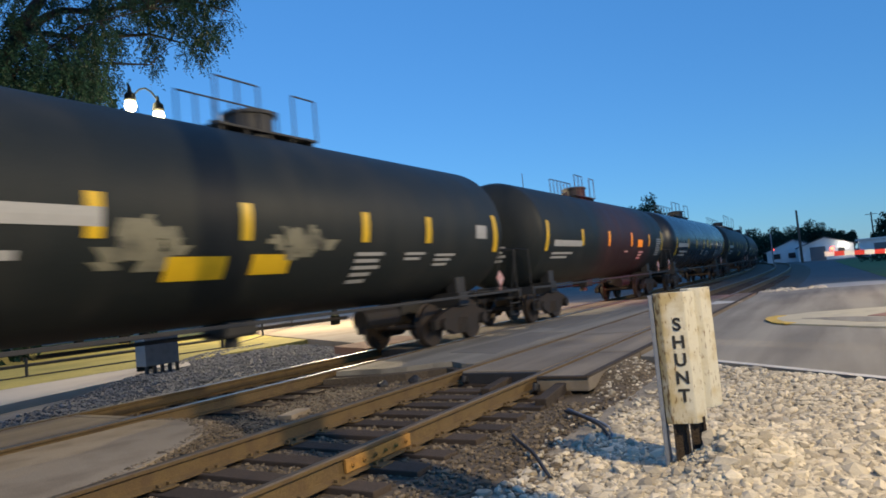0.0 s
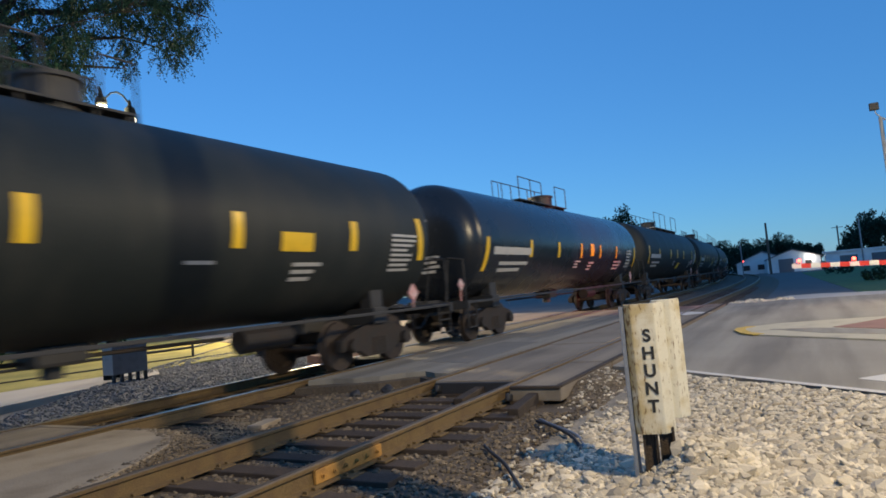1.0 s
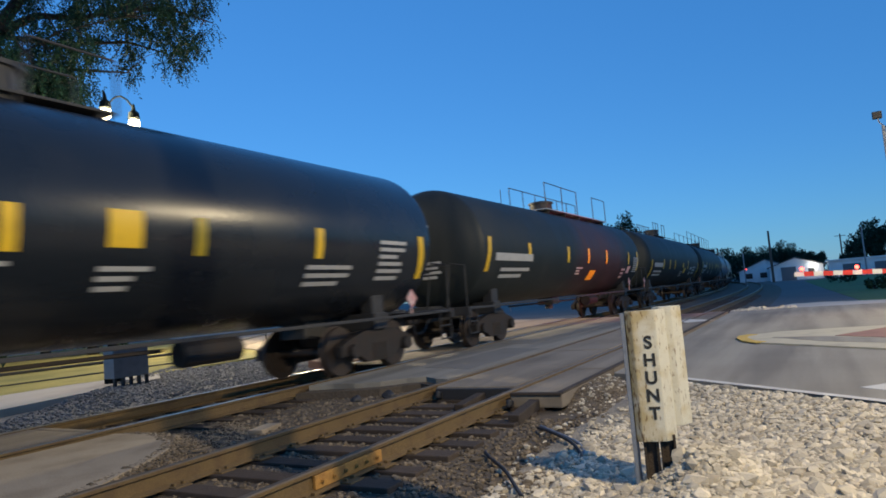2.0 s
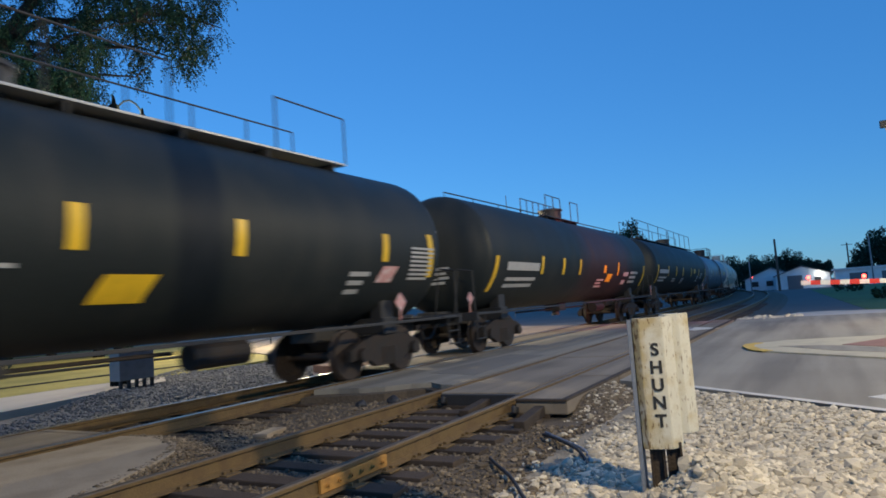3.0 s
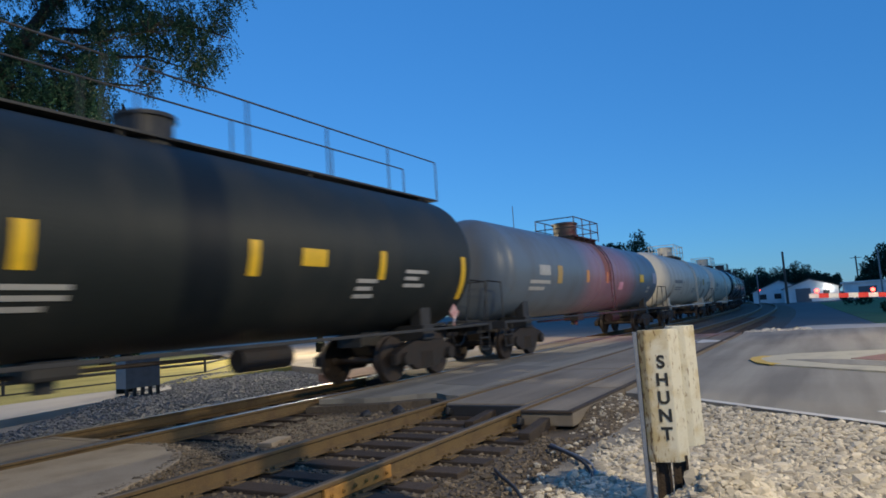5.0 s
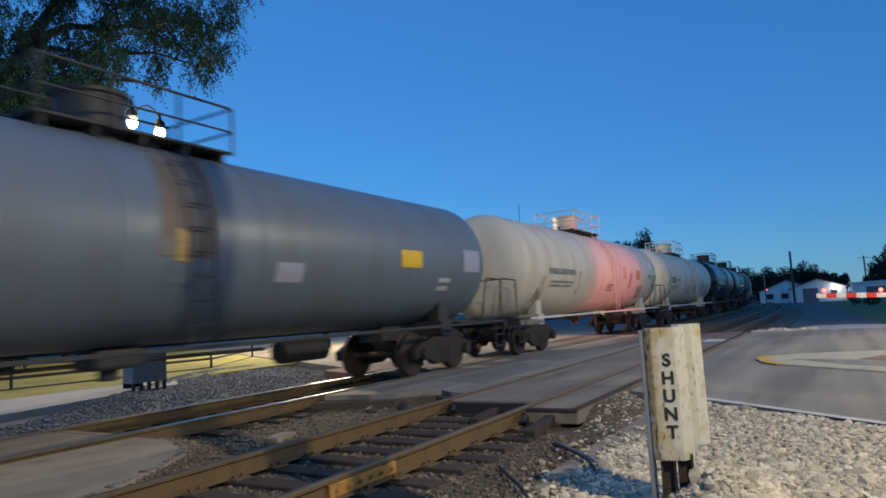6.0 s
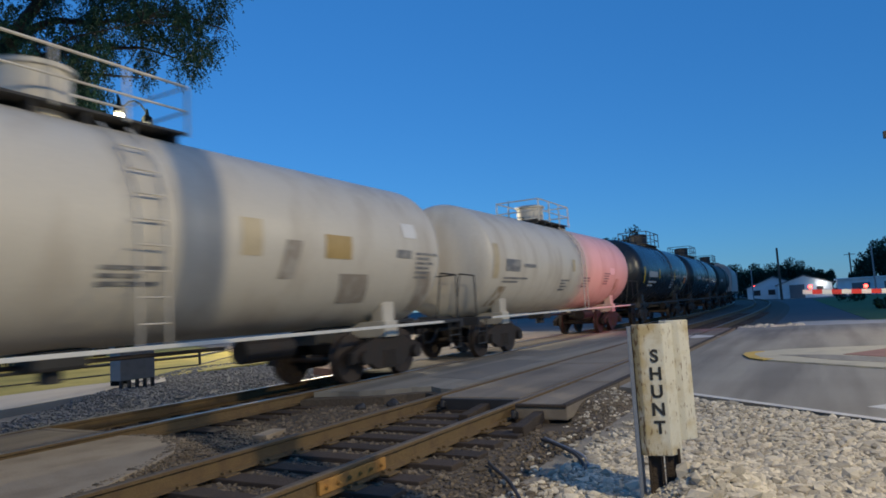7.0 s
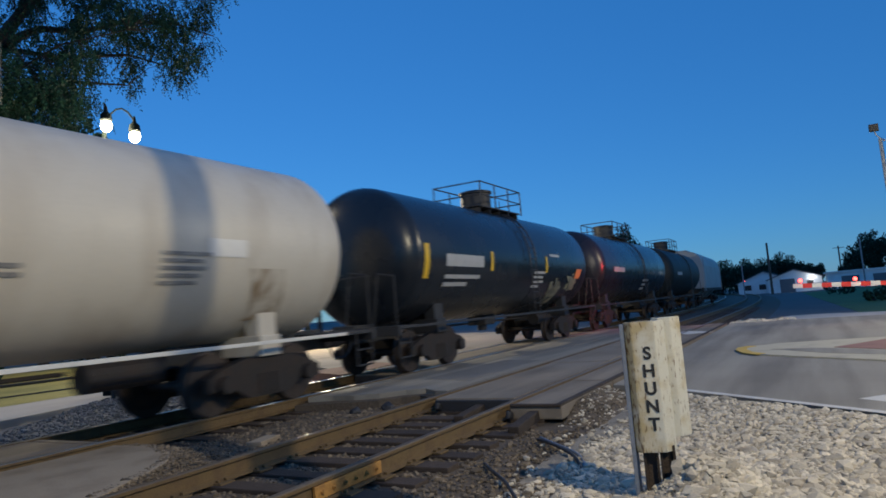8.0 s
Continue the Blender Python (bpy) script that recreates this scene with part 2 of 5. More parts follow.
M_GATER = mat("red_reflective", (0.65, 0.05, 0.03), 0.4, 0, 0.1, 4, 40, 0.02)
M_GATEW = mat("white_reflective", (0.75, 0.73, 0.68), 0.4, 0, 0.1, 4, 40, 0.02)
M_DARK = mat("dark_paint", (0.03, 0.03, 0.032), 0.6, 0, 0.3, 4, 40, 0.1)
G_LANTERN = glow("lantern_glass", (1.0, 0.80, 0.48), 16)
G_RED = glow("red_lens", (1.0, 0.05, 0.03), 12)
G_WHITE = glow("white_lamp_glass", (1.0, 0.93, 0.8), 30)


# ---- mesh helpers ----
def link(name, bm, material, parent=None, label="", smooth=False):
    me = bpy.data.meshes.new(name)
    bm.normal_update()
    if smooth:
        for e in bm.edges:
            e.smooth = e.calc_face_angle(0.0) < 0.6
    bm.to_mesh(me)
    bm.free()
    me.materials.append(material)
    if smooth:
        for p in me.polygons:
            p.use_smooth = True
    ob = new(name, me)
    ob.parent = parent
    if label:
        ob["label"] = label
    return ob


def part(name, bm, material, parent, label="", smooth=False):
    return link(name, bm, material, parent, label, smooth)


def box(bm, x0, x1, y0, y1, z0, z1, bevel=0.0, m=None):
    r = bmesh.ops.create_cube(bm, size=1.0)
    vs = r["verts"]
    mm = Matrix.Translation(((x0 + x1) / 2, (y0 + y1) / 2, (z0 + z1) / 2)) @ Matrix.Diagonal((abs(x1 - x0), abs(y1 - y0), abs(z1 - z0), 1))
    bmesh.ops.transform(bm, matrix=mm, verts=vs)
    if bevel:
        es = list({e for v in vs for e in v.link_edges})
        g = bmesh.ops.bevel(bm, geom=es, offset=bevel, segments=2, affect="EDGES", profile=0.6)
        vs = list({v for f in g["faces"] for v in f.verts} | {v for v in vs if v.is_valid})
    if m is not None:
        bmesh.ops.transform(bm, matrix=m, verts=vs)
    return vs


def rod(bm, a, b, r, seg=8, r2=None):
    a, b = Vector(a), Vector(b)
    d = b - a
    g = bmesh.ops.create_cone(bm, cap_ends=True, segments=seg, radius1=r, radius2=r if r2 is None else r2, depth=d.length)
    m = Matrix.Translation((a + b) / 2) @ d.to_track_quat("Z", "Y").to_matrix().to_4x4()
    bmesh.ops.transform(bm, matrix=m, verts=g["verts"])
    return g["verts"]


def pipe(bm, pts, r, seg=6):
    for a, b in zip(pts, pts[1:]):
        rod(bm, a, b, r, seg)


def lathe(bm, profile, axis="X", seg=40):
    """Turns (along, radius) points about an axis through the origin."""
    rings = []
    for a, r in profile:
        if r < 1e-4:
            rings.append([bm.verts.new((a, 0, 0) if axis == "X" else (0, 0, a) if axis == "Z" else (0, a, 0))])
            continue
        ring = []
        for i in range(seg):
            w = 2 * math.pi * i / seg
            c, s = r * math.cos(w), r * math.sin(w)
            ring.append(bm.verts.new((a, c, s) if axis == "X" else (c, s, a) if axis == "Z" else (s, a, c)))
        rings.append(ring)
    for p, q in zip(rings, rings[1:]):
        for i in range(seg):
            j = (i + 1) % seg
            if len(p) == 1 and len(q) == 1:
                continue
            if len(p) == 1:
                bm.faces.new((p[0], q[j], q[i]))
            elif len(q) == 1:
                bm.faces.new((p[i], p[j], q[0]))
            else:
                bm.faces.new((p[i], p[j], q[j], q[i]))
    bmesh.ops.recalc_face_normals(bm, faces=bm.faces)


def slab(name, pts, z0, z1, material, label, kind="structure", parent=None, bevel=0.0):
    """A plate with the plan outline pts between two heights."""
    bm = bmesh.new()
    lo = [bm.verts.new((x, y, z0)) for x, y in pts]
    hi = [bm.verts.new((x, y, z1)) for x, y in pts]
    n = len(pts)
    bm.faces.new(hi)
    bm.faces.new(lo[::-1])
    for i in range(n):
        bm.faces.new((lo[i], lo[(i + 1) % n], hi[(i + 1) % n], hi[i]))
    bmesh.ops.recalc_face_normals(bm, faces=bm.faces)
    if bevel:
        bmesh.ops.bevel(bm, geom=[e for e in bm.edges if all(v.co.z > z1 - 1e-5 for v in e.verts)], offset=bevel, segments=2, affect="EDGES")
    return tagged(link(name, bm, material, parent, label), label, kind=kind)


def empty(name, label, category, at=(0, 0, 0), group="", rz=0):
    ob = new(name)
    ob.empty_display_size = 0.2
    ob.matrix_world = pose(*at, 0, 0, rz)
    return tagged(ob, label, category, group)


def stones(name, count, spots, size, material, label, seed, flat=0.7, parent=None):
    """Loose angular stones strewn over the ground, as one mesh. spots(rng, n) gives x, y, z."""
    rng = np.random.default_rng(seed)
    t = (1 + 5 ** 0.5) / 2
    ico = np.array([(-1, t, 0), (1, t, 0), (-1, -t, 0), (1, -t, 0), (0, -1, t), (0, 1, t), (0, -1, -t), (0, 1, -t), (t, 0, -1), (t, 0, 1), (-t, 0, -1), (-t, 0, 1)]) / 1.9
    tri = np.array([0, 11, 5, 0, 5, 1, 0, 1, 7, 0, 7, 10, 0, 10, 11, 1, 5, 9, 5, 11, 4, 11, 10, 2, 10, 7, 6, 7, 1, 8,
                    3, 9, 4, 3, 4, 2, 3, 2, 6, 3, 6, 8, 3, 8, 9, 4, 9, 5, 2, 4, 11, 6, 2, 10, 8, 6, 7, 9, 8, 1]).reshape(20, 3)
    x, y, z = spots(rng, count)
    n = len(x)
    s = size * np.exp(rng.normal(0, 0.35, n))
    v = ico[None] * rng.uniform(0.6, 1.25, (n, 12, 1)) * (s[:, None, None] * np.stack([rng.uniform(0.8, 1.4, n), rng.uniform(0.7, 1.0, n), flat * rng.uniform(0.7, 1.1, n)], 1)[:, None, :])
    a = rng.uniform(0, 2 * np.pi, n)
    tilt = rng.normal(0, 0.35, n)
    vy, vz = v[:, :, 1] * np.cos(tilt)[:, None] - v[:, :, 2] * np.sin(tilt)[:, None], v[:, :, 1] * np.sin(tilt)[:, None] + v[:, :, 2] * np.cos(tilt)[:, None]
    vx = v[:, :, 0]
    px = vx * np.cos(a)[:, None] - vy * np.sin(a)[:, None] + x[:, None]
    py = vx * np.sin(a)[:, None] + vy * np.cos(a)[:, None] + y[:, None]
    pz = vz + z[:, None] + s[:, None] * 0.25
    co = np.stack([px, py, pz], 2).reshape(-1, 3)
    fa = (tri[None] + 12 * np.arange(n)[:, None, None]).reshape(-1, 3)
    me = bpy.data.meshes.new(name)
    me.from_pydata(co.tolist(), [], fa.tolist())
    me.materials.append(material)
    ob = new(name, me)
    ob.parent = parent
    return tagged(ob, label, kind="stuff")


# ---- plan of the tracks ----
NEAR, FAR = 4.40, 8.625          # centre lines
GAUGE = 0.753                    # centre of a rail head from the centre line
BEND, RADIUS = 38.0, 700.0       # where the curve to the +y side begins, and its radius


def along(s, off):
    """Place and heading on a line off metres across, s metres along."""
    if s <= BEND:
        return s, off, 0.0
    r = RADIUS - off
    a = (s - BEND) / (RADIUS - FAR)
    return BEND + r * math.sin(a), RADIUS - r * math.cos(a), a


# ---- ground and tracks ----
def ground_sheet():
    bm = bmesh.new()
    bmesh.ops.create_grid(bm, x_segments=40, y_segments=40, size=1500)
    bmesh.ops.transform(bm, matrix=Matrix.Translation((600, 200, -0.30)), verts=bm.verts)
    tagged(link("ground", bm, M_EARTH), "flat dark bare earth reaching the horizon", kind="structure")


def strip(name, s0, s1, off0, off1, z0, z1, material, label, step=3.0):
    """A band of ground that follows the tracks; edges drop to z0."""
    bm = bmesh.new()
    n = max(2, int((s1 - s0) / step))
    prev = None
    for i in range(n + 1):
        s = s0 + (s1 - s0) * i / n
        row = []
        for off, z in ((off0 - 0.5, z0), (off0, z1), ((off0 + off1) / 2, z1 + 0.01), (off1, z1), (off1 + 0.5, z0)):
            x, y, a = along(s, off)
            row.append(bm.verts.new((x, y, z)))
        if prev:
            for k in range(4):
                bm.faces.new((prev[k], row[k], row[k + 1], prev[k + 1]))
        prev = row
    bmesh.ops.recalc_face_normals(bm, faces=bm.faces)
    return tagged(link(name, bm, material), label, kind="structure")


RAILSHAPE = ((-0.070, -0.185), (-0.070, -0.172), (-0.012, -0.150), (-0.009, -0.050), (-0.036, -0.038), (-0.037, -0.010), (-0.028, 0.0),
             (0.028, 0.0), (0.037, -0.010), (0.036, -0.038), (0.009, -0.050), (0.012, -0.150), (0.070, -0.172), (0.070, -0.185))


def rail(parent, s0, s1, off, shiny, label, step=4.0):
    bm = bmesh.new()
    n = max(1, int((s1 - s0) / step))
    prev = None
    for i in range(n + 1):
        x, y, a = along(s0 + (s1 - s0) * i / n, off)
        row = [bm.verts.new((x - v * math.sin(a), y + v * math.cos(a), z)) for v, z in RAILSHAPE]
        if prev:
            for k in range(len(row) - 1):
                f = bm.faces.new((prev[k], prev[k + 1], row[k + 1], row[k]))
                f.material_index = 1 if k in (5, 6, 7) else 0
        prev = row
        if i in (0, n):
            bm.faces.new(row)
    bmesh.ops.recalc_face_normals(bm, faces=bm.faces)
    ob = part("rail", bm, M_RUSTRAIL, parent, label)
    ob.data.materials.append(M_HEAD if shiny else M_HEADDULL)
    return ob


def tie_mesh():
    bm = bmesh.new()
    box(bm, -0.115, 0.115, -1.30, 1.30, -0.40, -0.19, 0.012)
    for f in bm.faces:
        f.smooth = False
    me = bpy.data.meshes.new("tie")
    bm.to_mesh(me)
    bm.free()
    me.materials.append(M_TIE)
    return me


def track(name, centre, s0, s1, shiny, label, ties):
    t = tagged(new(name), label, "railway track", kind="structure")
    for side in (-1, 1):
        rail(t, s0, s1, centre + side * GAUGE, shiny, "rusty rail with a worn head")
    me = tie_mesh()
    rng = random.Random(5)
    for s in ties:
        x, y, a = along(s + rng.uniform(-0.03, 0.03), centre)
        ob = new("tie", me)
        ob.parent = t
        ob.matrix_world = pose(x, y + rng.uniform(-0.06, 0.06), rng.uniform(-0.012, 0.01), 0, rng.uniform(-1, 1), math.degrees(a) + rng.uniform(-1.2, 1.2))
    return t


ground_sheet()
strip("ballast_bed", -30, 330, 2.35, 11.0, -0.32, -0.235, M_BALLAST, "dark oil-stained ballast under the two tracks")
near_track = track("track_near", NEAR, -25, 320, False, "disused-looking siding track with rusty rails", [i * 0.50 for i in range(-6, 18)] + [27 + 0.55 * i for i in range(45)])
far_track = track("track_far", FAR, -60, 330, True, "main line track with polished rail heads", [5.3 + i * 0.52 for i in range(14)] + [27 + 0.6 * i for i in range(40)])


def fastenings():
    """Tie plates with spikes under the nearest rail pair, and the joint bar."""
    me = bpy.data.meshes.new("tie_plate")
    bm = bmesh.new()
    box(bm, -0.09, 0.09, -0.17, 0.17, -0.19, -0.172, 0.004)
    for sx, sy in ((-0.05, -0.085), (0.05, -0.085), (-0.05, 0.085), (0.05, 0.085)):
        box(bm, sx - 0.012, sx + 0.012, sy - 0.02, sy + 0.02, -0.175, -0.148, 0.004)
    bm.to_mesh(me)
    bm.free()
    me.materials.append(M_RUSTRAIL)
    for i in range(4, 18):
        for side in (-1, 1):
            ob = new("tie_plate", me)
            ob.parent = near_track
            ob.matrix_world = pose(i * 0.5, NEAR + side * GAUGE, 0)
    for y, x0 in ((NEAR - GAUGE, 4.12),):
        bm = bmesh.new()
        s = -1
        box(bm, x0, x0 + 0.92, y + s * 0.050, y + s * 0.018, -0.155, -0.045, 0.008)
        for k in range(6):
            x = x0 + 0.08 + k * 0.152
            rod(bm, (x, y + s * 0.045, -0.10), (x, y + s * 0.060, -0.10), 0.022, 6)
            rod(bm, (x, y + s * 0.060, -0.10), (x, y + s * 0.078, -0.10), 0.012, 6)
        part("joint_bar", bm, M_JOINT, near_track, "orange-rusted joint bar with six bolts")


M_JOINT = mat("orange_rust", (0.42, 0.22, 0.05), 0.75, 0.1, 0.3, 9, 60, 0.3, (0.16, 0.08, 0.03), 0.55)
fastenings()

# ---- crossing and road ----
slab("road_skirt", ((9.2, 5.285), (9.3, 5.6), (9.5, 5.9), (9.3, 6.15), (9.0, 6.4), (8.8, 6.8), (8.65, 7.3), (8.45, 7.715), (12, 7.715), (12, 5.285)), -0.30, -0.10, M_BALLAST, "crumbled gritty edge of the asphalt")
asphalt = slab("road", ((9.75, 2.70), (8.95, 1.52), (7.42, -0.42), (3.0, -6.0), (-14, -27.5), (12, -40), (23.5, -14), (26.0, -3), (26.6, 2.70)), -0.30, -0.012, M_ASPHALT, "worn grey-brown asphalt road surface")
slab("road_between_tracks", ((9.35, 5.28), (9.42, 5.55), (9.7, 5.9), (9.55, 6.2), (9.2, 6.5), (9.0, 6.9), (8.95, 7.3), (8.8, 7.72), (27.4, 7.72), (26.9, 5.28)), -0.30, -0.014, M_ASPHALT, "patched asphalt between the two tracks")
slab("road_beyond", ((12.9, 9.60), (20, 21.5), (46, 62), (60, 54), (36, 22), (28.4, 9.60)), -0.30, -0.016, M_STREET, "pale concrete street beyond the tracks")


def crossing_panels():
    rng = random.Random(3)

    def row(y0, y1, x0, x1, step, mtl=M_CONCRETE):
        x = x0
        while x < x1:
            e = min(x + step, x1)
            bm = bmesh.new()
            box(bm, x + 0.014, e - 0.014, y0, y1, -0.175, 0.0, 0.02)
            ob = part("panel", bm, mtl, crossing)
            ob.location = (0, 0, rng.uniform(-0.014, 0.0))
            x = e
    row(2.85, 3.55, 7.86, 26.5, 2.44)
    row(3.76, 5.03, 8.52, 26.5, 2.44)
    row(7.96, 9.28, 12.2, 27.8, 2.44)
    # added dark plates: the shade in the recess at the panel ends, as colour
    for x, y0, y1 in ((8.50, 3.80, 5.0), (12.18, 8.0, 9.24)):
        bm = bmesh.new()
        box(bm, x - 0.05, x + 0.015, y0, y1, -0.19, -0.03, 0.012)
        part("end_plate", bm, M_DARK, crossing, "dark plate standing in for the shade at the panel end")
    for x, y, ln, tilt in ((7.05, 3.16, 0.78, -4), (7.70, 4.22, 0.76, -3)):
        bm = bmesh.new()
        box(bm, 0, ln, -0.07, 0.07, -0.07, 0.06, 0.018)
        ob = part("guard_timber", bm, M_TIE, crossing, "split weathered timber against the panel end")
        ob.matrix_world = pose(x, y, -0.18, 0, tilt, 3)
    for x, y in ((8.42, 3.86), (7.78, 3.50), (8.46, 4.92)):
        bm = bmesh.new()
        box(bm, -0.11, 0.07, -0.03, 0.03, -0.17, -0.07, 0.025)
        ob = part("rubber_flap", bm, M_DARK, crossing, "torn black rubber flap beside the rail")
        ob.matrix_world = pose(x, y, 0, 0, 14, 6)
    bm = bmesh.new()
    box(bm, 7.87, 26.5, 2.852, 2.94, -0.03, 0.006, 0.012)
    part("edge_strip", bm, M_TIE, crossing, "dark rusted steel edge strip")
    bm = bmesh.new()
    box(bm, 7.850, 7.93, 2.852, 3.54, -0.03, 0.006, 0.012)
    part("edge_strip", bm, M_TIE, crossing, "dark rusted steel edge strip")
    row(9.49, 9.59, 12.8, 28.0, 2.44)
    row(7.73, 7.76, 11.5, 27.6, 2.44)
    row(7.96, 9.28, -9.6, 5.2, 2.44)


crossing = tagged(new("crossing_surface"), "concrete grade crossing panels, stained and uneven", "grade crossing", kind="structure")
crossing_panels()


def ragged(pts, seed, step=0.28, amount=0.035):
    """The outline with its edges broken up."""
    rng = random.Random(seed)
    out = []
    for p, q in zip(pts, pts[1:] + pts[:1]):
        d = math.hypot(q[0] - p[0], q[1] - p[1])
        n = max(1, int(d / step)) if d < 8 else 1
        for i in range(n):
            k = i / n
            out.append((p[0] + (q[0] - p[0]) * k + rng.uniform(-amount, amount), p[1] + (q[1] - p[1]) * k + rng.uniform(-amount, amount)))
    return out


slab("path_between_tracks", [(-12, 5.27), (3.2, 5.27)] + ragged([(3.3, 5.35), (4.1, 5.72), (4.7, 6.1), (5.05, 6.5), (5.3, 7.1), (5.2, 7.65)], 4)[:-10] + [(5.2, 7.74), (-12, 7.74)], -0.30, -0.055, M_DUST, "tan dusty pavement between the tracks, its edge broken")
M_CRUMB = mat("crumbled_brown_earth", (0.19, 0.145, 0.095), 0.95, 0, 0.4, 2.5, 40, 0.8, (0.08, 0.06, 0.04), 0.7)


def crumbled_edge():
    """Earth falling away from the broken pavement edge down to the ballast."""
    edge = [(2.6, 5.27), (3.3, 5.35), (4.1, 5.72), (4.7, 6.1), (5.05, 6.5), (5.3, 7.1), (5.25, 7.72)]
    bm = bmesh.new()
    prev = None
    for p, q in zip(edge, edge[1:]):
        d = Vector((q[0] - p[0], q[1] - p[1]))
        out = Vector((d.y, -d.x)).normalized()
        for i in range(8):
            c = Vector(p) + d * (i / 8)
            row = []
            for j in range(7):
                k = j / 6
                w = c + out * (-0.12 + k * (0.75 + 0.2 * noise.noise(Vector((c.x * 3, c.y * 3, 2)))))
                row.append(bm.verts.new((w.x, min(max(w.y, 5.265), 7.735), -0.066 - 0.185 * k ** 0.8 + 0.03 * noise.noise(Vector((w.x * 7, w.y * 7, 0))) * min(1, 4 * k))))
            if prev:
                for k in range(6):
                    bm.faces.new((prev[k], row[k], row[k + 1], prev[k + 1]))
            prev = row
    bmesh.ops.recalc_face_normals(bm, faces=bm.faces)
    tagged(link("crumbled_edge", bm, M_CRUMB, smooth=True), "crumbled brown earth at the broken pavement edge", kind="structure")


crumbled_edge()


def dirt_bank():
    """Loose dark soil heaped along the side of the crossing panels."""
    bm = bmesh.new()
    prev = None
    for i in range(25):
        x = 7.6 + 2.2 * i / 24
        top = -0.24 + 0.205 * min(1, max(0, (x - 7.75) / 0.75)) ** 1.3
        row = []
        for j in range(9):
            k = j / 8
            y = 2.84 - 0.75 * k
            z = top + (-0.245 - top) * k ** 1.4 + 0.02 * noise.noise(Vector((x * 5, y * 5, 1)))
            row.append(bm.verts.new((x, y, z)))
        if prev:
            for k in range(8):
                bm.faces.new((prev[k], prev[k + 1], row[k + 1], row[k]))
        prev = row
    bmesh.ops.recalc_face_normals(bm, faces=bm.faces)
    tagged(link("dirt_bank", bm, M_BALLAST, smooth=True), "dark soil and grit heaped against the crossing panels", kind="structure")


dirt_bank()
slab("asphalt_patch", ragged([(10.6, 5.5), (14.2, 5.6), (14.6, 6.6), (11.0, 6.7)], 5), -0.02, -0.009, M_PATCH, "patched asphalt between the tracks")
slab("asphalt_patch", ragged([(15.6, 6.3), (20.5, 6.0), (21.0, 7.3), (16.0, 7.4)], 6), -0.02, -0.009, M_PATCH, "patched asphalt between the tracks")
slab("earth_fill", ragged([(12.3, 9.75), (14.8, 9.75), (15.6, 11.2), (13.2, 11.6)], 8), -0.28, -0.004, M_PLATE, "reddish-brown fill beside the crossing")

M_SHOULDER = mat("grey_ballast", (0.15, 0.15, 0.15), 0.9, 0, 0.4, 3, 30, 0.8, (0.09, 0.088, 0.085), 0.6)
M_GREYSTONE = mat("grey_ballast_stone", (0.19, 0.19, 0.185), 0.9, 0, 0.3, 6, 60, 0.3, None, 0.3, 0.5)
strip("ballast_shoulder", -30, 36, 10.6, 13.4, -0.30, -0.20, M_SHOULDER, "grey ballast shoulder beyond the main line")
SHOULDER = ((4.0, 10.9, 11.3), (5.5, 10.9, 11.6), (7.0, 10.9, 12.4), (9.0, 10.9, 13.75), (11.0, 10.9, 15.2), (13.2, 10.9, 16.8), (14.2, 11.9, 17.0), (16.0, 15.0, 16.8), (17.3, 16.3, 16.5))


def shoulder_bank():
    """Ballast heaped out from the line towards the lawn, rising a little to its outer edge."""
    bm = bmesh.new()
    prev = None
    for x, y0, y1 in SHOULDER:
        row = [bm.verts.new((x, y0 + (y1 - y0) * j / 8, -0.205 + 0.165 * (j / 8) ** 1.2 * min(1, (y1 - y0) / 2.5))) for j in range(9)]
        row.append(bm.verts.new((x, y1 + 0.25, -0.29)))
        if prev:
            for k in range(9):
                bm.faces.new((prev[k], row[k], row[k + 1], prev[k + 1]))
        prev = row
    bmesh.ops.recalc_face_normals(bm, faces=bm.faces)
    tagged(link("ballast_bank", bm, M_SHOULDER, smooth=True), "grey ballast heaped out towards the lawn", kind="structure")


shoulder_bank()
slab("path_beyond", ((-40, 9.9), (2.0, 11.6), (6.4, 12.9), (10.6, 13.95), (11.6, 15.3), (9.6, 16.0), (-40, 14.4)), -0.30, -0.05, M_PALE, "pale concrete path beside the line")
slab("lawn_beyond", ((-40, 14.4), (9.6, 16.0), (11.6, 15.3), (17.2, 15.6), (21, 21.2), (33, 43), (-40, 60)), -0.30, -0.045, M_STRAW, "dry yellow-green grass beyond the path")


def painted(name, pts, material, label, z=-0.008):
    slab(name, pts, -0.012, z, material, label)


def stripe(name, a, b, w, material, label):
    a, b = Vector(a), Vector(b)
    d = (b - a).normalized()
    n = Vector((-d.y, d.x)) * w / 2
    painted(name, [tuple(a - n), tuple(b - n), tuple(b + n), tuple(a + n)], material, label)


stripe("edge_line", (9.12, 1.62), (7.55, -0.32), 0.11, M_LINEW, "worn white edge line")
stripe("edge_line", (7.55, -0.32), (3.3, -5.6), 0.11, M_LINEW, "worn white edge line")
stripe("stop_line", (8.15, -0.42), (10.4, -2.6), 0.3, M_LINEW, "white stop line")
M_KERBPALE = mat("pale_worn_kerb_paint", (0.50, 0.45, 0.32), 0.8, 0, 0.15, 2.5, 60, 0.1, (0.34, 0.31, 0.25), 0.7)
slab("median", ((14.55, 1.42), (15.02, 1.42), (15.31, 1.26), (15.8, 0.73), (16.13, -0.34), (16.27, -1.25), (16.6, -6.0), (14.0, -12), (3.2, -12), (11.79, -0.86), (12.66, 0.12), (13.4, 0.94), (13.85, 1.22)), -0.012, 0.014, M_KERBPALE, "low cream-painted concrete median", bevel=0.01)
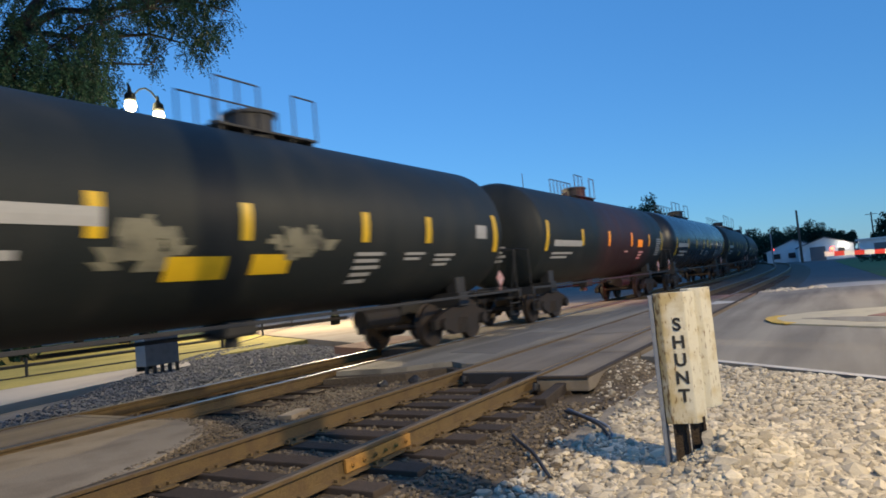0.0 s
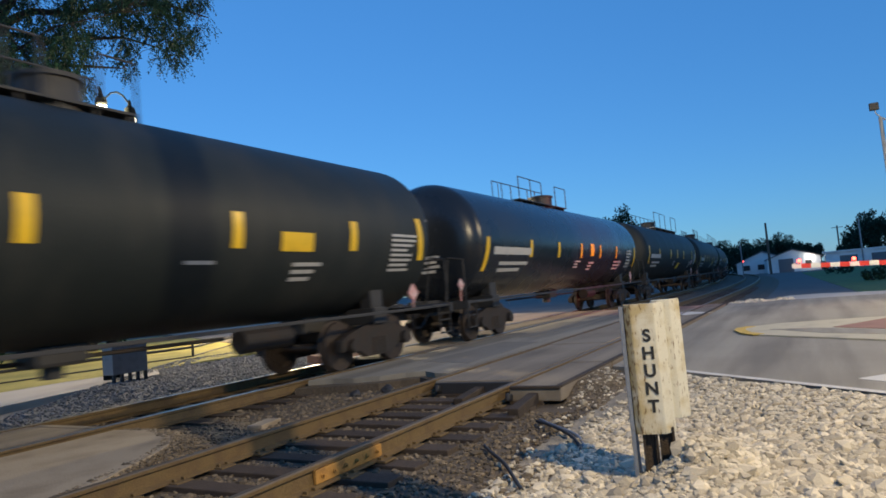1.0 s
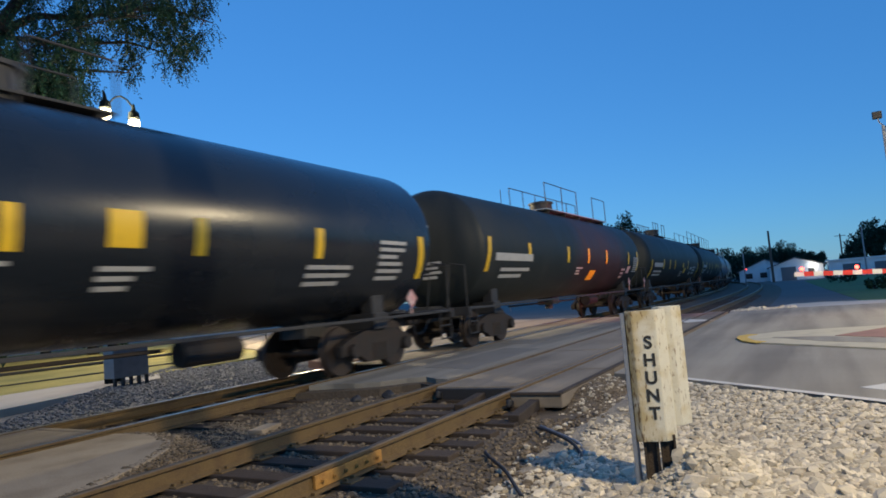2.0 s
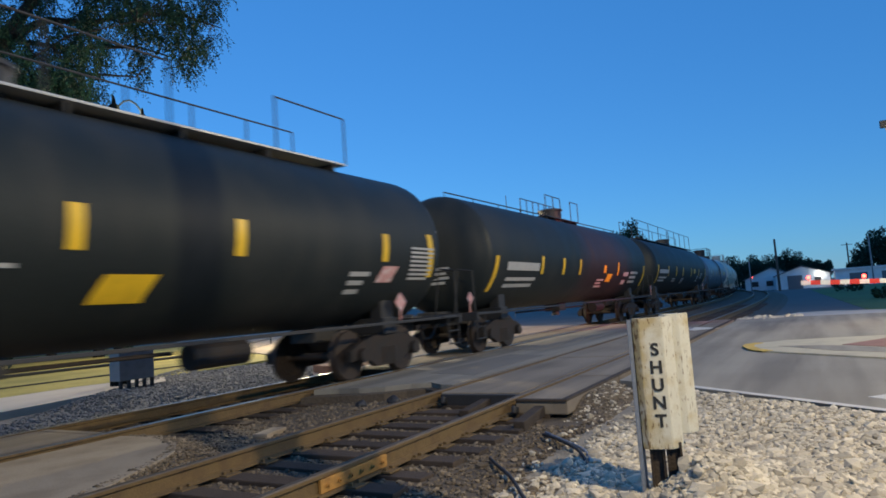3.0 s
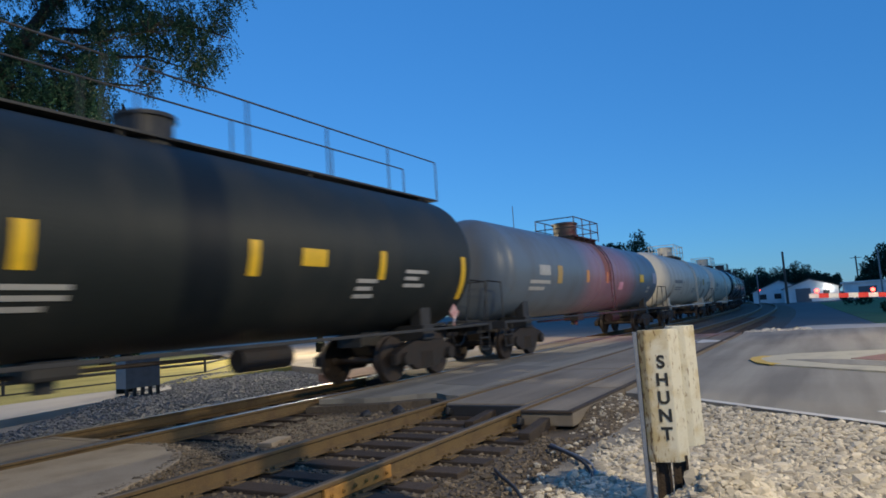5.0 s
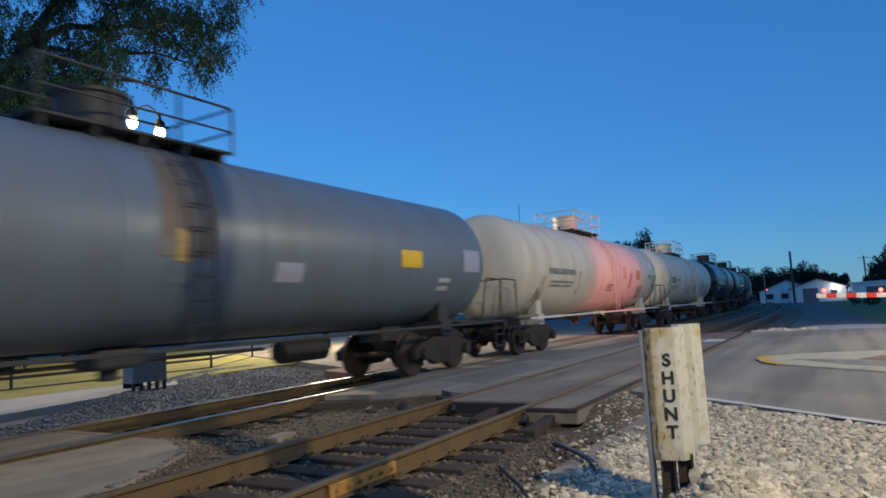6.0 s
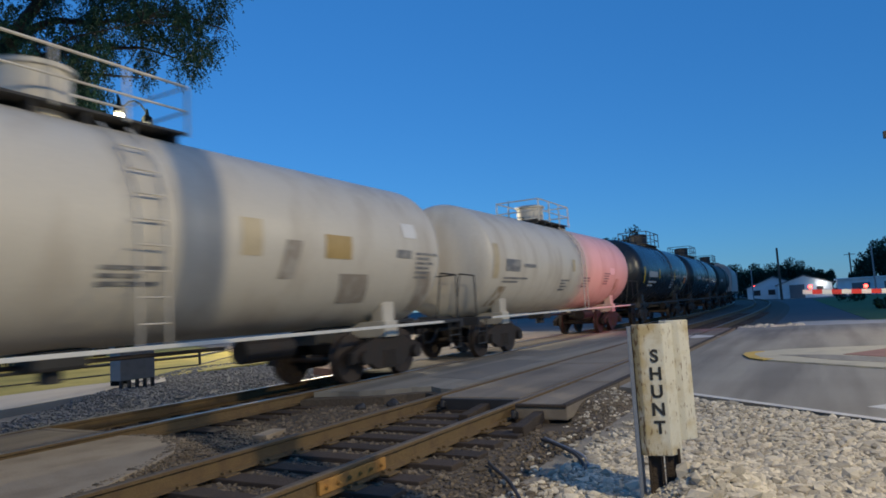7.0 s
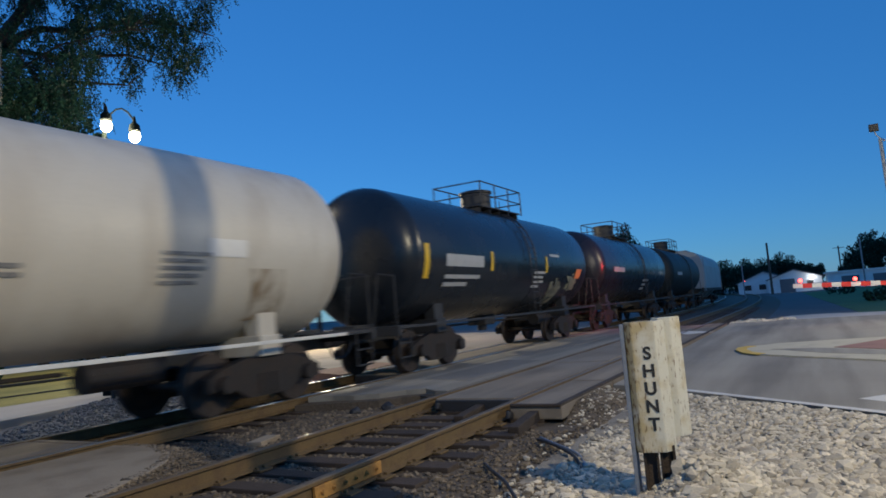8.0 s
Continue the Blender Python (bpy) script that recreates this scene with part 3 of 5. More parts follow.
slab("median_gutter", ((14.41, 0.82), (14.2, -0.09), (13.4, -1.0), (6.2, -11), (4.9, -11), (12.61, -0.93), (13.21, -0.07)), 0.0, 0.018, M_ASPHALT, "grey asphalt channel in the median")
slab("median_infill", ((14.23, -0.25), (15.7, -1.2), (15.9, -6), (13.2, -11), (6.5, -11), (13.47, -1.01)), 0.0, 0.022, M_BRICKRED, "faded reddish paving in the median")
for p, q in (((13.45, 0.95), (13.85, 1.2)), ((13.82, 1.19), (14.52, 1.37)), ((14.5, 1.37), (14.98, 1.37)), ((14.95, 1.38), (15.28, 1.22))):
    a, b = Vector(p), Vector(q)
    nrm = Vector((-(b - a).normalized().y, (b - a).normalized().x)) * 0.10
    slab("nose_paint", [tuple(a - nrm), tuple(b - nrm), tuple(b + nrm), tuple(a + nrm)], 0.005, 0.021, M_LINEY, "yellow paint round the median nose")
stripe("direction_mark", (21.2, 3.05), (22.3, 3.9), 0.9, M_LINEW, "worn white lane mark")


# ---- gravel ----
def gravel_height(x, y):
    edge = np.where(y < 1.55, 9.0 + 0.80 * (y - 1.55), 9.0 + 0.68 * (y - 1.55))
    rise = np.clip(1 - (edge - x) / 1.8, 0, 1)
    low = -0.21 + 0.10 * np.clip((1.7 - y) / 1.6, 0, 1)
    return low + (-0.035 - low) * rise * np.clip((2.6 - y) / 0.6, 0, 1) + 0.025 * np.sin(x * 1.7) * np.sin(y * 2.1 + 0.6) * (1 - rise) + 0.25 * np.exp(-((x - 4.85) / 0.42) ** 2 - ((y - 0.76) / 0.27) ** 2)


def gravel_bed():
    bm = bmesh.new()
    nx, ny = 60, 50
    grid = []
    for i in range(nx + 1):
        r = []
        for j in range(ny + 1):
            y = -8 + 10.5 * j / ny
            edge = 9.0 + 0.80 * (y - 1.55) if y < 1.55 else 9.0 + 0.68 * (y - 1.55)
            x = -7 + (edge - 0.07 + 7) * i / nx
            r.append(bm.verts.new((x, y, float(gravel_height(x, y)) if j < ny else -0.26)))
        grid.append(r)
    for i in range(nx):
        for j in range(ny):
            bm.faces.new((grid[i][j], grid[i + 1][j], grid[i + 1][j + 1], grid[i][j + 1]))
    tagged(link("gravel_bed", bm, M_LIMEBED, smooth=True), "bed of pale crushed limestone", kind="structure")


gravel_bed()


def lime_spots(rng, n):
    d = 3.4 * np.exp(rng.uniform(0, 1, n) ** 0.9 * 1.05)
    a = np.radians(rng.uniform(-6, 26, n))
    x, y = d * np.cos(a), d * np.sin(a)
    edge = np.where(y < 1.55, 9.0 + 0.80 * (y - 1.55), 9.0 + 0.68 * (y - 1.55)) - 0.12
    fade = rng.uniform(0, 1, n) < np.clip((2.25 - y) / 0.75, 0.03, 1)
    k = (x < edge) & (y < 2.6) & (y > -1.6) & fade
    x, y = x[k], y[k]
    return x, y, gravel_height(x, y)


def lime_rest(rng, n):
    x, y = rng.uniform(-4, 8.6, n), rng.uniform(-6, 2.35, n)
    edge = np.where(y < 1.55, 9.0 + 0.80 * (y - 1.55), 9.0 + 0.68 * (y - 1.55)) - 0.12
    inner = (np.hypot(x, y) > 3.3) & (np.hypot(x, y) < 9.8) & (np.degrees(np.arctan2(y, x)) > -6) & (np.degrees(np.arctan2(y, x)) < 26)
    k = (x < edge) & ~inner
    return x[k], y[k], gravel_height(x[k], y[k])


stones("limestone_gravel", 26000, lime_rest, 0.028, M_LIME, "pale angular limestone gravel round the marker", 13)
stones("limestone_gravel", 34000, lime_spots, 0.026, M_LIME, "pale angular limestone gravel by the road", 11)


def ballast_spots(rng, n):
    x = rng.uniform(-3.0, 16.0, n)
    y = rng.uniform(1.9, 14.2, n)
    paved = ((x > 7.4) & (y > 2.6) & (y < 3.6)) | ((x > 8.6) & (y > 3.6) & (y < 5.2)) | ((x > 9.4 + 0.45 * (y - 5.2)) & (y > 5.1) & (y < 7.8)) | ((x > 12) & (y > 7.8)) | ((x < 3.4 + 0.9 * (y - 5.2)) & (y > 5.1) & (y < 7.8)) | ((x > 9.2) & (y < 2.8)) | ((x < 5.2) & (y > 7.8) & (y < 9.4))
    on_rail = np.zeros(n, bool)
    for r in (NEAR - GAUGE, NEAR + GAUGE, FAR - GAUGE, FAR + GAUGE):
        on_rail |= np.abs(y - r) < 0.09
    on_tie = (np.abs((x + 0.25) % 0.5 - 0.25) < 0.13) & (y > 3.05) & (y < 5.75) & (rng.uniform(0, 1, n) < 0.93)
    k = ~(paved | on_rail | on_tie) & (y < 10.4)
    k &= ~((y > 12.6 + 0.22 * (x - 6)) & (x < 11)) & ~((y > 9.4) & (x > 12.6 + 0.6 * (y - 9.5)))
    return x[k], y[k], np.where(y[k] > 10.8, -0.20, -0.232)


def edge_spots(rng, n):
    """Grit on the crumbled pavement edge."""
    ex, ey = np.array([2.9, 3.3, 4.1, 4.7, 5.05, 5.3, 5.3]), np.array([5.3, 5.4, 5.75, 6.1, 6.5, 7.1, 7.6])
    k = rng.uniform(0, 6, n)
    off = rng.exponential(0.22, n) - 0.10
    x, y = np.interp(k, np.arange(7), ex) + off * 0.8, np.interp(k, np.arange(7), ey) - off * 0.45
    keep = (y > 5.3) & (y < 7.7)
    return x[keep], y[keep], np.clip(-0.07 - 0.22 * np.clip(off, 0, 1), -0.24, -0.055)[keep]


def shoulder_spots(rng, n):
    x, y = rng.uniform(0.0, 17.3, n), rng.uniform(10.3, 17.1, n)
    q = np.array(SHOULDER)
    y0, y1 = np.interp(x, q[:, 0], q[:, 1]), np.interp(x, q[:, 0], q[:, 2])
    h = np.clip((y - y0) / (y1 - y0), 0, 1)
    k = (y < y1) & (y > y0 - 0.6) & ((x > 4.0) | (y < 11.0))
    return x[k], y[k], (-0.205 + 0.165 * h ** 1.2 * np.minimum(1, (y1 - y0) / 2.5))[k]


stones("shoulder_ballast", 30000, shoulder_spots, 0.022, M_GREYSTONE, "grey crushed stone of the track shoulder", 19)
def bank_spots(rng, n):
    """Grit on the soil heaped against the crossing panels."""
    x, k = rng.uniform(7.65, 9.75, n), rng.uniform(0, 1, n)
    top = -0.24 + 0.205 * np.clip((x - 7.75) / 0.75, 0, 1) ** 1.3
    return x, 2.84 - 0.75 * k, top + (-0.245 - top) * k ** 1.4 - 0.004


stones("bank_grit", 3000, bank_spots, 0.013, M_STONE, "dark grit on the soil beside the crossing", 23)
stones("bank_grit", 260, bank_spots, 0.020, M_LIME, "scattered pale stones on the dark soil", 24)
stones("pavement_grit", 2600, edge_spots, 0.016, M_STONE, "brown grit scattered on the pavement edge", 17)
stones("track_ballast", 92000, ballast_spots, 0.019, M_STONE, "grey-brown stones among the ties", 12)


# ---- shunt marker ----
def shunt_marker():
    """Two cream channel boards back to back on steel posts in the gravel."""
    at = (4.80, 1.13, -0.18)
    s = empty("shunt_marker", "weathered cream marker post lettered SHUNT in the gravel", "marker post", at, rz=-75.0)
    # local: x to the right as read, y away from the reader
    lo, hi = 0.33, 1.25

    def board(name, x0, x1, y0, y1, za, zb, lab):
        bm = bmesh.new()
        c = 0.075
        pts = [(x0, y1), (x0, y0 + c * 0.4), (x0 + c * 0.6, y0), (x1 - c, y0), (x1, y0 + c), (x1, y1)]
        lo_v = [bm.verts.new((x, y, za)) for x, y in pts]
        hi_v = [bm.verts.new((x, y, zb)) for x, y in pts]
        bm.faces.new(hi_v)
        bm.faces.new(lo_v[::-1])
        for i in range(len(pts)):
            j = (i + 1) % len(pts)
            bm.faces.new((lo_v[i], lo_v[j], hi_v[j], hi_v[i]))
        bmesh.ops.recalc_face_normals(bm, faces=bm.faces)
        bmesh.ops.bevel(bm, geom=list(bm.edges), offset=0.004, segments=2, affect="EDGES")
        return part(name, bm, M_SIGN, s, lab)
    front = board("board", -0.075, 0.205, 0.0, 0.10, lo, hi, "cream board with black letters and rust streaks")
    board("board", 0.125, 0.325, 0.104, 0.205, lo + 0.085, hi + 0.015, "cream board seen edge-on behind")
    bm = bmesh.new()
    box(bm, -0.108, -0.080, 0.010, 0.020, -0.25, hi - 0.01, 0.003)
    box(bm, -0.108, -0.099, 0.021, 0.10, -0.25, hi - 0.01, 0.003)
    box(bm, -0.098, -0.060, 0.092, 0.10, -0.25, hi - 0.012, 0.002)
    part("edge_post", bm, M_POSTGREY, s, "grey steel angle post")
    for x in (0.02, 0.135):
        bm = bmesh.new()
        box(bm, x - 0.052, x - 0.036, 0.03, 0.09, -0.25, lo + 0.04, 0.003)
        box(bm, x - 0.035, x + 0.035, 0.065, 0.09, -0.25, lo + 0.04, 0.003)
        box(bm, x + 0.036, x + 0.052, 0.03, 0.09, -0.25, lo + 0.04, 0.003)
        part("post", bm, M_TIE, s, "dark rusted steel channel post")
    for i, ch in enumerate("SHUNT"):
        cu = bpy.data.curves.new("letter", "FONT")
        cu.body, cu.size, cu.extrude, cu.offset = ch, 0.122, 0.002, 0.0035
        cu.align_x = cu.align_y = "CENTER"
        tmp = bpy.data.objects.new("letter", cu)
        me = bpy.data.meshes.new_from_object(tmp)
        bpy.data.objects.remove(tmp)
        me.materials.append(M_LETTER)
        ob = new("letter", me)
        ob.parent = front
        ob.matrix_basis = pose(0.066, -0.003, 1.022 - i * 0.1245, 90, 0, 0)
    return s


shunt_marker()


# ---- the train ----
def patch(bm, x0, x1, z0, z1, r, zc, lift=0.012, skew=0.0, n=6):
    """A painted field that follows the shell on the side towards -y."""
    def at(x, z):
        h = max(-0.999, min(0.999, (z - zc) / r))
        a = math.asin(h)
        return (x, -(r + lift) * math.cos(a), zc + (r + lift) * math.sin(a))
    prev = None
    for i in range(n + 1):
        z = z0 + (z1 - z0) * i / n
        k = skew * (i / n) ** 1.5
        row = [bm.verts.new(at(x0 + k, z)), bm.verts.new(at(x1 + k, z))]
        if prev:
            bm.faces.new((prev[0], prev[1], row[1], row[0]))
        prev = row


def truck_meshes():
    out = {}
    bm = bmesh.new()
    prof = [(-1.20, 0.36), (-1.20, 0.56), (-0.98, 0.66), (-0.45, 0.80), (0.45, 0.80), (0.98, 0.66), (1.20, 0.56), (1.20, 0.36), (0.80, 0.42), (0.42, 0.20), (-0.42, 0.20), (-0.80, 0.42)]
    a = [bm.verts.new((x, -0.07, z)) for x, z in prof]
    b = [bm.verts.new((x, 0.07, z)) for x, z in prof]
    bm.faces.new(a)
    bm.faces.new(b[::-1])
    for i in range(len(prof)):
        j = (i + 1) % len(prof)
        bm.faces.new((a[i], b[i], b[j], a[j]))
    for k in (-0.16, 0, 0.16):
        rod(bm, (k, -0.05, 0.24), (k, -0.05, 0.55), 0.06, 8)
    for x in (-0.89, 0.89):
        rod(bm, (x, -0.17, 0.457), (x, 0.0, 0.457), 0.13, 14)
    bmesh.ops.recalc_face_normals(bm, faces=bm.faces)
    out["side_frame"] = bm
    bm = bmesh.new()
    lathe(bm, [(-0.84, 0.0), (-0.84, 0.07), (-0.80, 0.08), (-0.79, 0.33), (-0.79, 0.455), (-0.70, 0.458), (-0.685, 0.49), (-0.66, 0.49), (-0.655, 0.36), (-0.70, 0.30), (-0.70, 0.12), (-0.62, 0.08),
               (0.62, 0.08), (0.70, 0.12), (0.70, 0.30), (0.655, 0.36), (0.66, 0.49), (0.685, 0.49), (0.70, 0.458), (0.79, 0.455), (0.79, 0.33), (0.80, 0.08), (0.84, 0.07), (0.84, 0.0)], "Y", 24)
    out["wheelset"] = bm
    bm = bmesh.new()
    box(bm, -0.20, 0.20, -1.05, 1.05, 0.48, 0.74, 0.03)
    box(bm, -0.5, 0.5, -0.2, 0.2, 0.70, 0.80, 0.02)
    out["bolster"] = bm
    res = {}
    for k, bmm in out.items():
        me = bpy.data.meshes.new(k)
        bmm.normal_update()
        bmm.to_mesh(me)
        bmm.free()
        me.materials.append(M_WHEEL if k == "wheelset" else M_STEEL)
        res[k] = me
    return res


TRUCK = truck_meshes()
WHEELS = []


def truck(car, x):
    t = new("truck", TRUCK["bolster"])
    t.parent = car
    t.location = (x, 0, 0)
    t["label"] = "dark rusty four-wheel truck"
    for y in (-1.0, 1.0):
        o = new("side_frame", TRUCK["side_frame"])
        o.parent = t
        o.matrix_basis = pose(0, y, 0, 0, 0, 0 if y < 0 else 180)
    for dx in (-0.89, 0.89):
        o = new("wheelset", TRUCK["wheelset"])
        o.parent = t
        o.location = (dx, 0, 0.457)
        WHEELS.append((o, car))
    return t


def coupler(car, x, s):
    bm = bmesh.new()
    box(bm, min(x, x - s * 0.62), max(x, x - s * 0.62), -0.09, 0.09, 0.76, 0.94, 0.02)
    box(bm, min(x, x - s * 0.25), max(x, x - s * 0.25), -0.17, 0.14, 0.72, 0.98, 0.05)
    part("coupler", bm, M_STEEL, car, "rusty steel coupler")


def fence_rail(car, x0, x1, y, z, h, posts, mid, material, label, r=0.018):
    """A guard rail along x with its posts."""
    bm = bmesh.new()
    rod(bm, (x0, y, z + h), (x1, y, z + h), r, 6)
    top_rail = part("guard_rail", bm, material, car, label)
    for k in range(posts + 1):
        x = x0 + (x1 - x0) * k / posts
        bm = bmesh.new()
        rod(bm, (x, y, z), (x, y, z + h), r, 6)
        part("post", bm, material, top_rail)
    if mid:
        bm = bmesh.new()
        rod(bm, (x0, y, z + h * 0.5), (x1, y, z + h * 0.5), r * 0.8, 6)
        part("mid_rail", bm, material, top_rail)
    return top_rail


def ladder(car, x, y0, z0, z1, y1, material, w=0.4):
    bm = bmesh.new()
    for s in (-1, 1):
        rod(bm, (x + s * w / 2, y0, z0), (x + s * w / 2, y1, z1), 0.018, 6)
    n = int((z1 - z0) / 0.32)
    for i in range(1, n + 1):
        k = i / (n + 1)
        y, z = y0 + (y1 - y0) * k, z0 + (z1 - z0) * k
        rod(bm, (x - w / 2, y, z), (x + w / 2, y, z), 0.014, 6)
    part("ladder", bm, material, car, "steel ladder")


def shell_profile(half, r, dome, steps=14):
    p = []
    for i in range(steps + 1):
        w = math.pi / 2 * i / steps
        p.append((-half + dome - dome * math.cos(w), r * math.sin(w) ** 0.72 if i else 0.0))
    return p


def tank_car(length, paint, style, label, marks=(), yellow=(), rects=(), arcs=(1.9, 2.78), r=1.57, zc=2.59, top="short", trim=None, placards=(), seams=(), fields=(), shift=0.0, deck=2.6, man=None, grate=None, spine=False, sprayed=()):
    """A tank car on two trucks; its origin is on the rails under its middle, its front looks to -x."""
    trim = trim or M_DARK
    car = empty("tank_car", label, "tank car", group="cars of the train")
    half = length / 2 - 0.85
    dome = 0.58
    p = shell_profile(half, r, dome)
    body = list(p)
    for sx in seams:
        body += [(sx - 0.05, r), (sx - 0.045, r + 0.012), (sx + 0.045, r + 0.012), (sx + 0.05, r)]
    body += [(-x, q) for x, q in reversed(p)]
    bm = bmesh.new()
    lathe(bm, body, "X", 56)
    tank = part("tank", bm, paint, car, "", True)
    tank.location.z = zc
    # frame
    for s in (-1, 1):
        bm = bmesh.new()
        xs = sorted((s * (half - 3.2), s * (length / 2 - 0.55)))
        box(bm, xs[0], xs[1], -0.30, 0.30, 0.74, 1.12, 0.02)
        xs = sorted((s * (half - 0.35), s * (length / 2 - 0.42)))
        box(bm, xs[0], xs[1], -1.48, 1.48, 0.99, 1.05, 0.01)
        xs = sorted((s * (length / 2 - 0.50), s * (length / 2 - 0.40)))
        box(bm, xs[0], xs[1], -1.5, 1.5, 0.86, 1.06, 0.01)
        part("end_sill", bm, trim, car)
        bm = bmesh.new()
        xb = s * (length / 2 - 2.75)
        for y in (-0.95, 0.95):
            box(bm, xb - 0.20, xb + 0.20, y - 0.14, y + 0.14, 0.80, 1.62, 0.03)
        box(bm, xb - 0.22, xb + 0.22, -1.15, 1.15, 0.80, 1.12, 0.02)
        part("saddle", bm, trim if style != "white" else paint, car)
        truck(car, s * (length / 2 - 2.75))
        coupler(car, s * (length / 2 - 0.02), s)
        bm = bmesh.new()
        x = s * (length / 2 - 0.46)
        for y in (-1.42, 1.42):
            pipe(bm, [(x, y, 1.05), (x, y, 2.05), (x, y * 0.72, 2.12), (x, y * 0.60, 1.05)], 0.018)
        pipe(bm, [(x, -0.85, 2.1), (x, 0.85, 2.1)], 0.016)
        part("end_handrail", bm, trim, car)
        for y in (-1.44, 1.44):
            bm = bmesh.new()
            pipe(bm, [(x - s * 0.46, y, 1.0), (x - s * 0.46, y, 0.42), (x, y, 0.42), (x, y, 1.0)], 0.018)
            rod(bm, (x - s * 0.46, y, 0.70), (x, y, 0.70), 0.016, 6)
            part("sill_step", bm, trim, car)
        bm = bmesh.new()
        xe = s * (length / 2 - 0.38)
        pipe(bm, [(xe, -0.35, 0.80), (xe + s * 0.12, -0.34, 0.62), (xe + s * 0.26, -0.30, 0.50), (xe + s * 0.37, -0.25, 0.52)], 0.024)
        part("air_hose", bm, M_DARK, car, "black rubber air hose")
    bm = bmesh.new()
    xe = -length / 2 + 0.62
    lathe(bm, [(-0.02, 0.0), (-0.02, 0.05), (0.0, 0.06), (0.0, 0.25), (0.03, 0.28), (0.06, 0.25), (0.04, 0.06), (0.06, 0.0)], "X", 18)
    for v in bm.verts:
        v.co += Vector((xe, 0.75, 1.75))
    rod(bm, (xe + 0.1, 0.75, 1.05), (xe + 0.1, 0.75, 1.8), 0.05, 8)
    part("brake_wheel", bm, M_STEEL, car, "round hand-brake wheel")
    for y in (-1.43, 1.43):
        bm = bmesh.new()
        w = 0.035
        box(bm, -length / 2 + 0.45, length / 2 - 0.45, y - 0.03, y + 0.03, 1.02 - w, 1.04, 0.008)
        part("side_sill", bm, M_SILL if style == "white" else trim, car, "long narrow side sill")
    bm = bmesh.new()
    box(bm, -0.35, 0.35, -0.3, 0.3, 0.78, 1.05, 0.05)
    rod(bm, (0, 0, 0.62), (0, 0, 1.05), 0.14, 12)
    part("bottom_outlet", bm, trim, car)
    bm = bmesh.new()
    rod(bm, (2.6, -0.6, 0.78), (3.7, -0.6, 0.78), 0.19, 14)
    rod(bm, (-2.9, 0.35, 0.86), (2.6, -0.3, 0.86), 0.03, 6)
    part("brake_gear", bm, M_STEEL, car)
    # fittings on top
    tz = zc + r
    if top in ("short", "full", "box"):
        pl = {"short": deck, "full": length / 2 - 1.7, "box": 1.5}[top]
        if top == "box":
            shift += 0.12
        bm = bmesh.new()
        wd = 0.70 if top == "box" or grate else 0.50
        box(bm, -pl + shift, pl + shift, -wd, wd, tz + 0.01, tz + 0.05, 0.008)
        part("walkway", bm, grate or trim, car, "steel grating walkway")
        for k in range(-2, 3):
            bm = bmesh.new()
            box(bm, shift + k * pl / 2.2 - 0.02, shift + k * pl / 2.2 + 0.02, -wd + 0.04, wd - 0.04, tz - 0.14, tz + 0.008)
            part("bracket", bm, trim, car)
        bm = bmesh.new()
        mx = man if man is not None else (shift + 0.7 if top != "box" else -0.22)
        rr, mh = (0.42, 0.0) if top != "box" else (0.46, 0.20)
        lathe(bm, [(tz - 0.15, 0.0), (tz - 0.15, rr), (tz + mh + 0.36, rr), (tz + mh + 0.37, rr + 0.05), (tz + mh + 0.43, rr + 0.05), (tz + mh + 0.47, rr * 0.8), (tz + mh + 0.49, 0)], "Z", 24)
        for v in bm.verts:
            v.co.x += mx
        part("manway", bm, M_WHITE if style == "white" else trim, car, "round manway housing", True)
        tr = M_WHITE if style == "white" else trim
        if spine:
            for a, b in ((-half + 0.7, shift - pl), (shift + pl, half - 0.7)):
                bm = bmesh.new()
                rod(bm, (a, -0.2, tz + 0.12), (b, -0.2, tz + 0.12), 0.02, 6)
                for k in range(5):
                    x = a + (b - a) * k / 4
                    rod(bm, (x, -0.2, tz - 0.05), (x, -0.2, tz + 0.12), 0.012, 5)
                part("top_pipe", bm, trim, car, "thin pipe on short stands along the tank top")
        if top == "box":
            for y in (-0.76, 0.76):
                fence_rail(car, shift - 1.47, shift + 1.47, y, tz - 0.03, 0.75, 3, True, tr, "pipe guard rail", 0.022)
            for x in (shift - 1.47, shift + 1.47):
                for z in (0.345, 0.72):
                    bm = bmesh.new()
                    rod(bm, (x, -0.76, tz + z), (x, 0.76, tz + z), 0.02, 6)
                    part("guard_rail", bm, tr, car, "pipe guard rail")
        else:
            fence_rail(car, shift - pl, shift - 0.25, -wd + 0.02, tz + 0.05, 0.92 if grate else (0.95 if top == "full" else 0.74), 3 if top == "full" else 2, False, tr, "thin pipe guard rail")
            fence_rail(car, shift + (0.25 if top == "full" else 0.5 * pl), shift + pl, -wd + 0.02, tz + 0.05, 0.92 if grate else (0.95 if top == "full" else 0.74), 4 if top == "full" else 1, False, tr, "thin pipe guard rail")
            fence_rail(car, shift - pl, shift + pl, wd - 0.02, tz + 0.05, 0.92 if grate else (0.95 if top == "full" else 0.74), 6, False, tr, "thin pipe guard rail")
        for x in (shift - 0.7, shift + 1.45):
            bm = bmesh.new()
            rod(bm, (x, 0.1, tz - 0.1), (x, 0.1, tz + 0.24), 0.10, 10)
            part("valve", bm, trim, car)
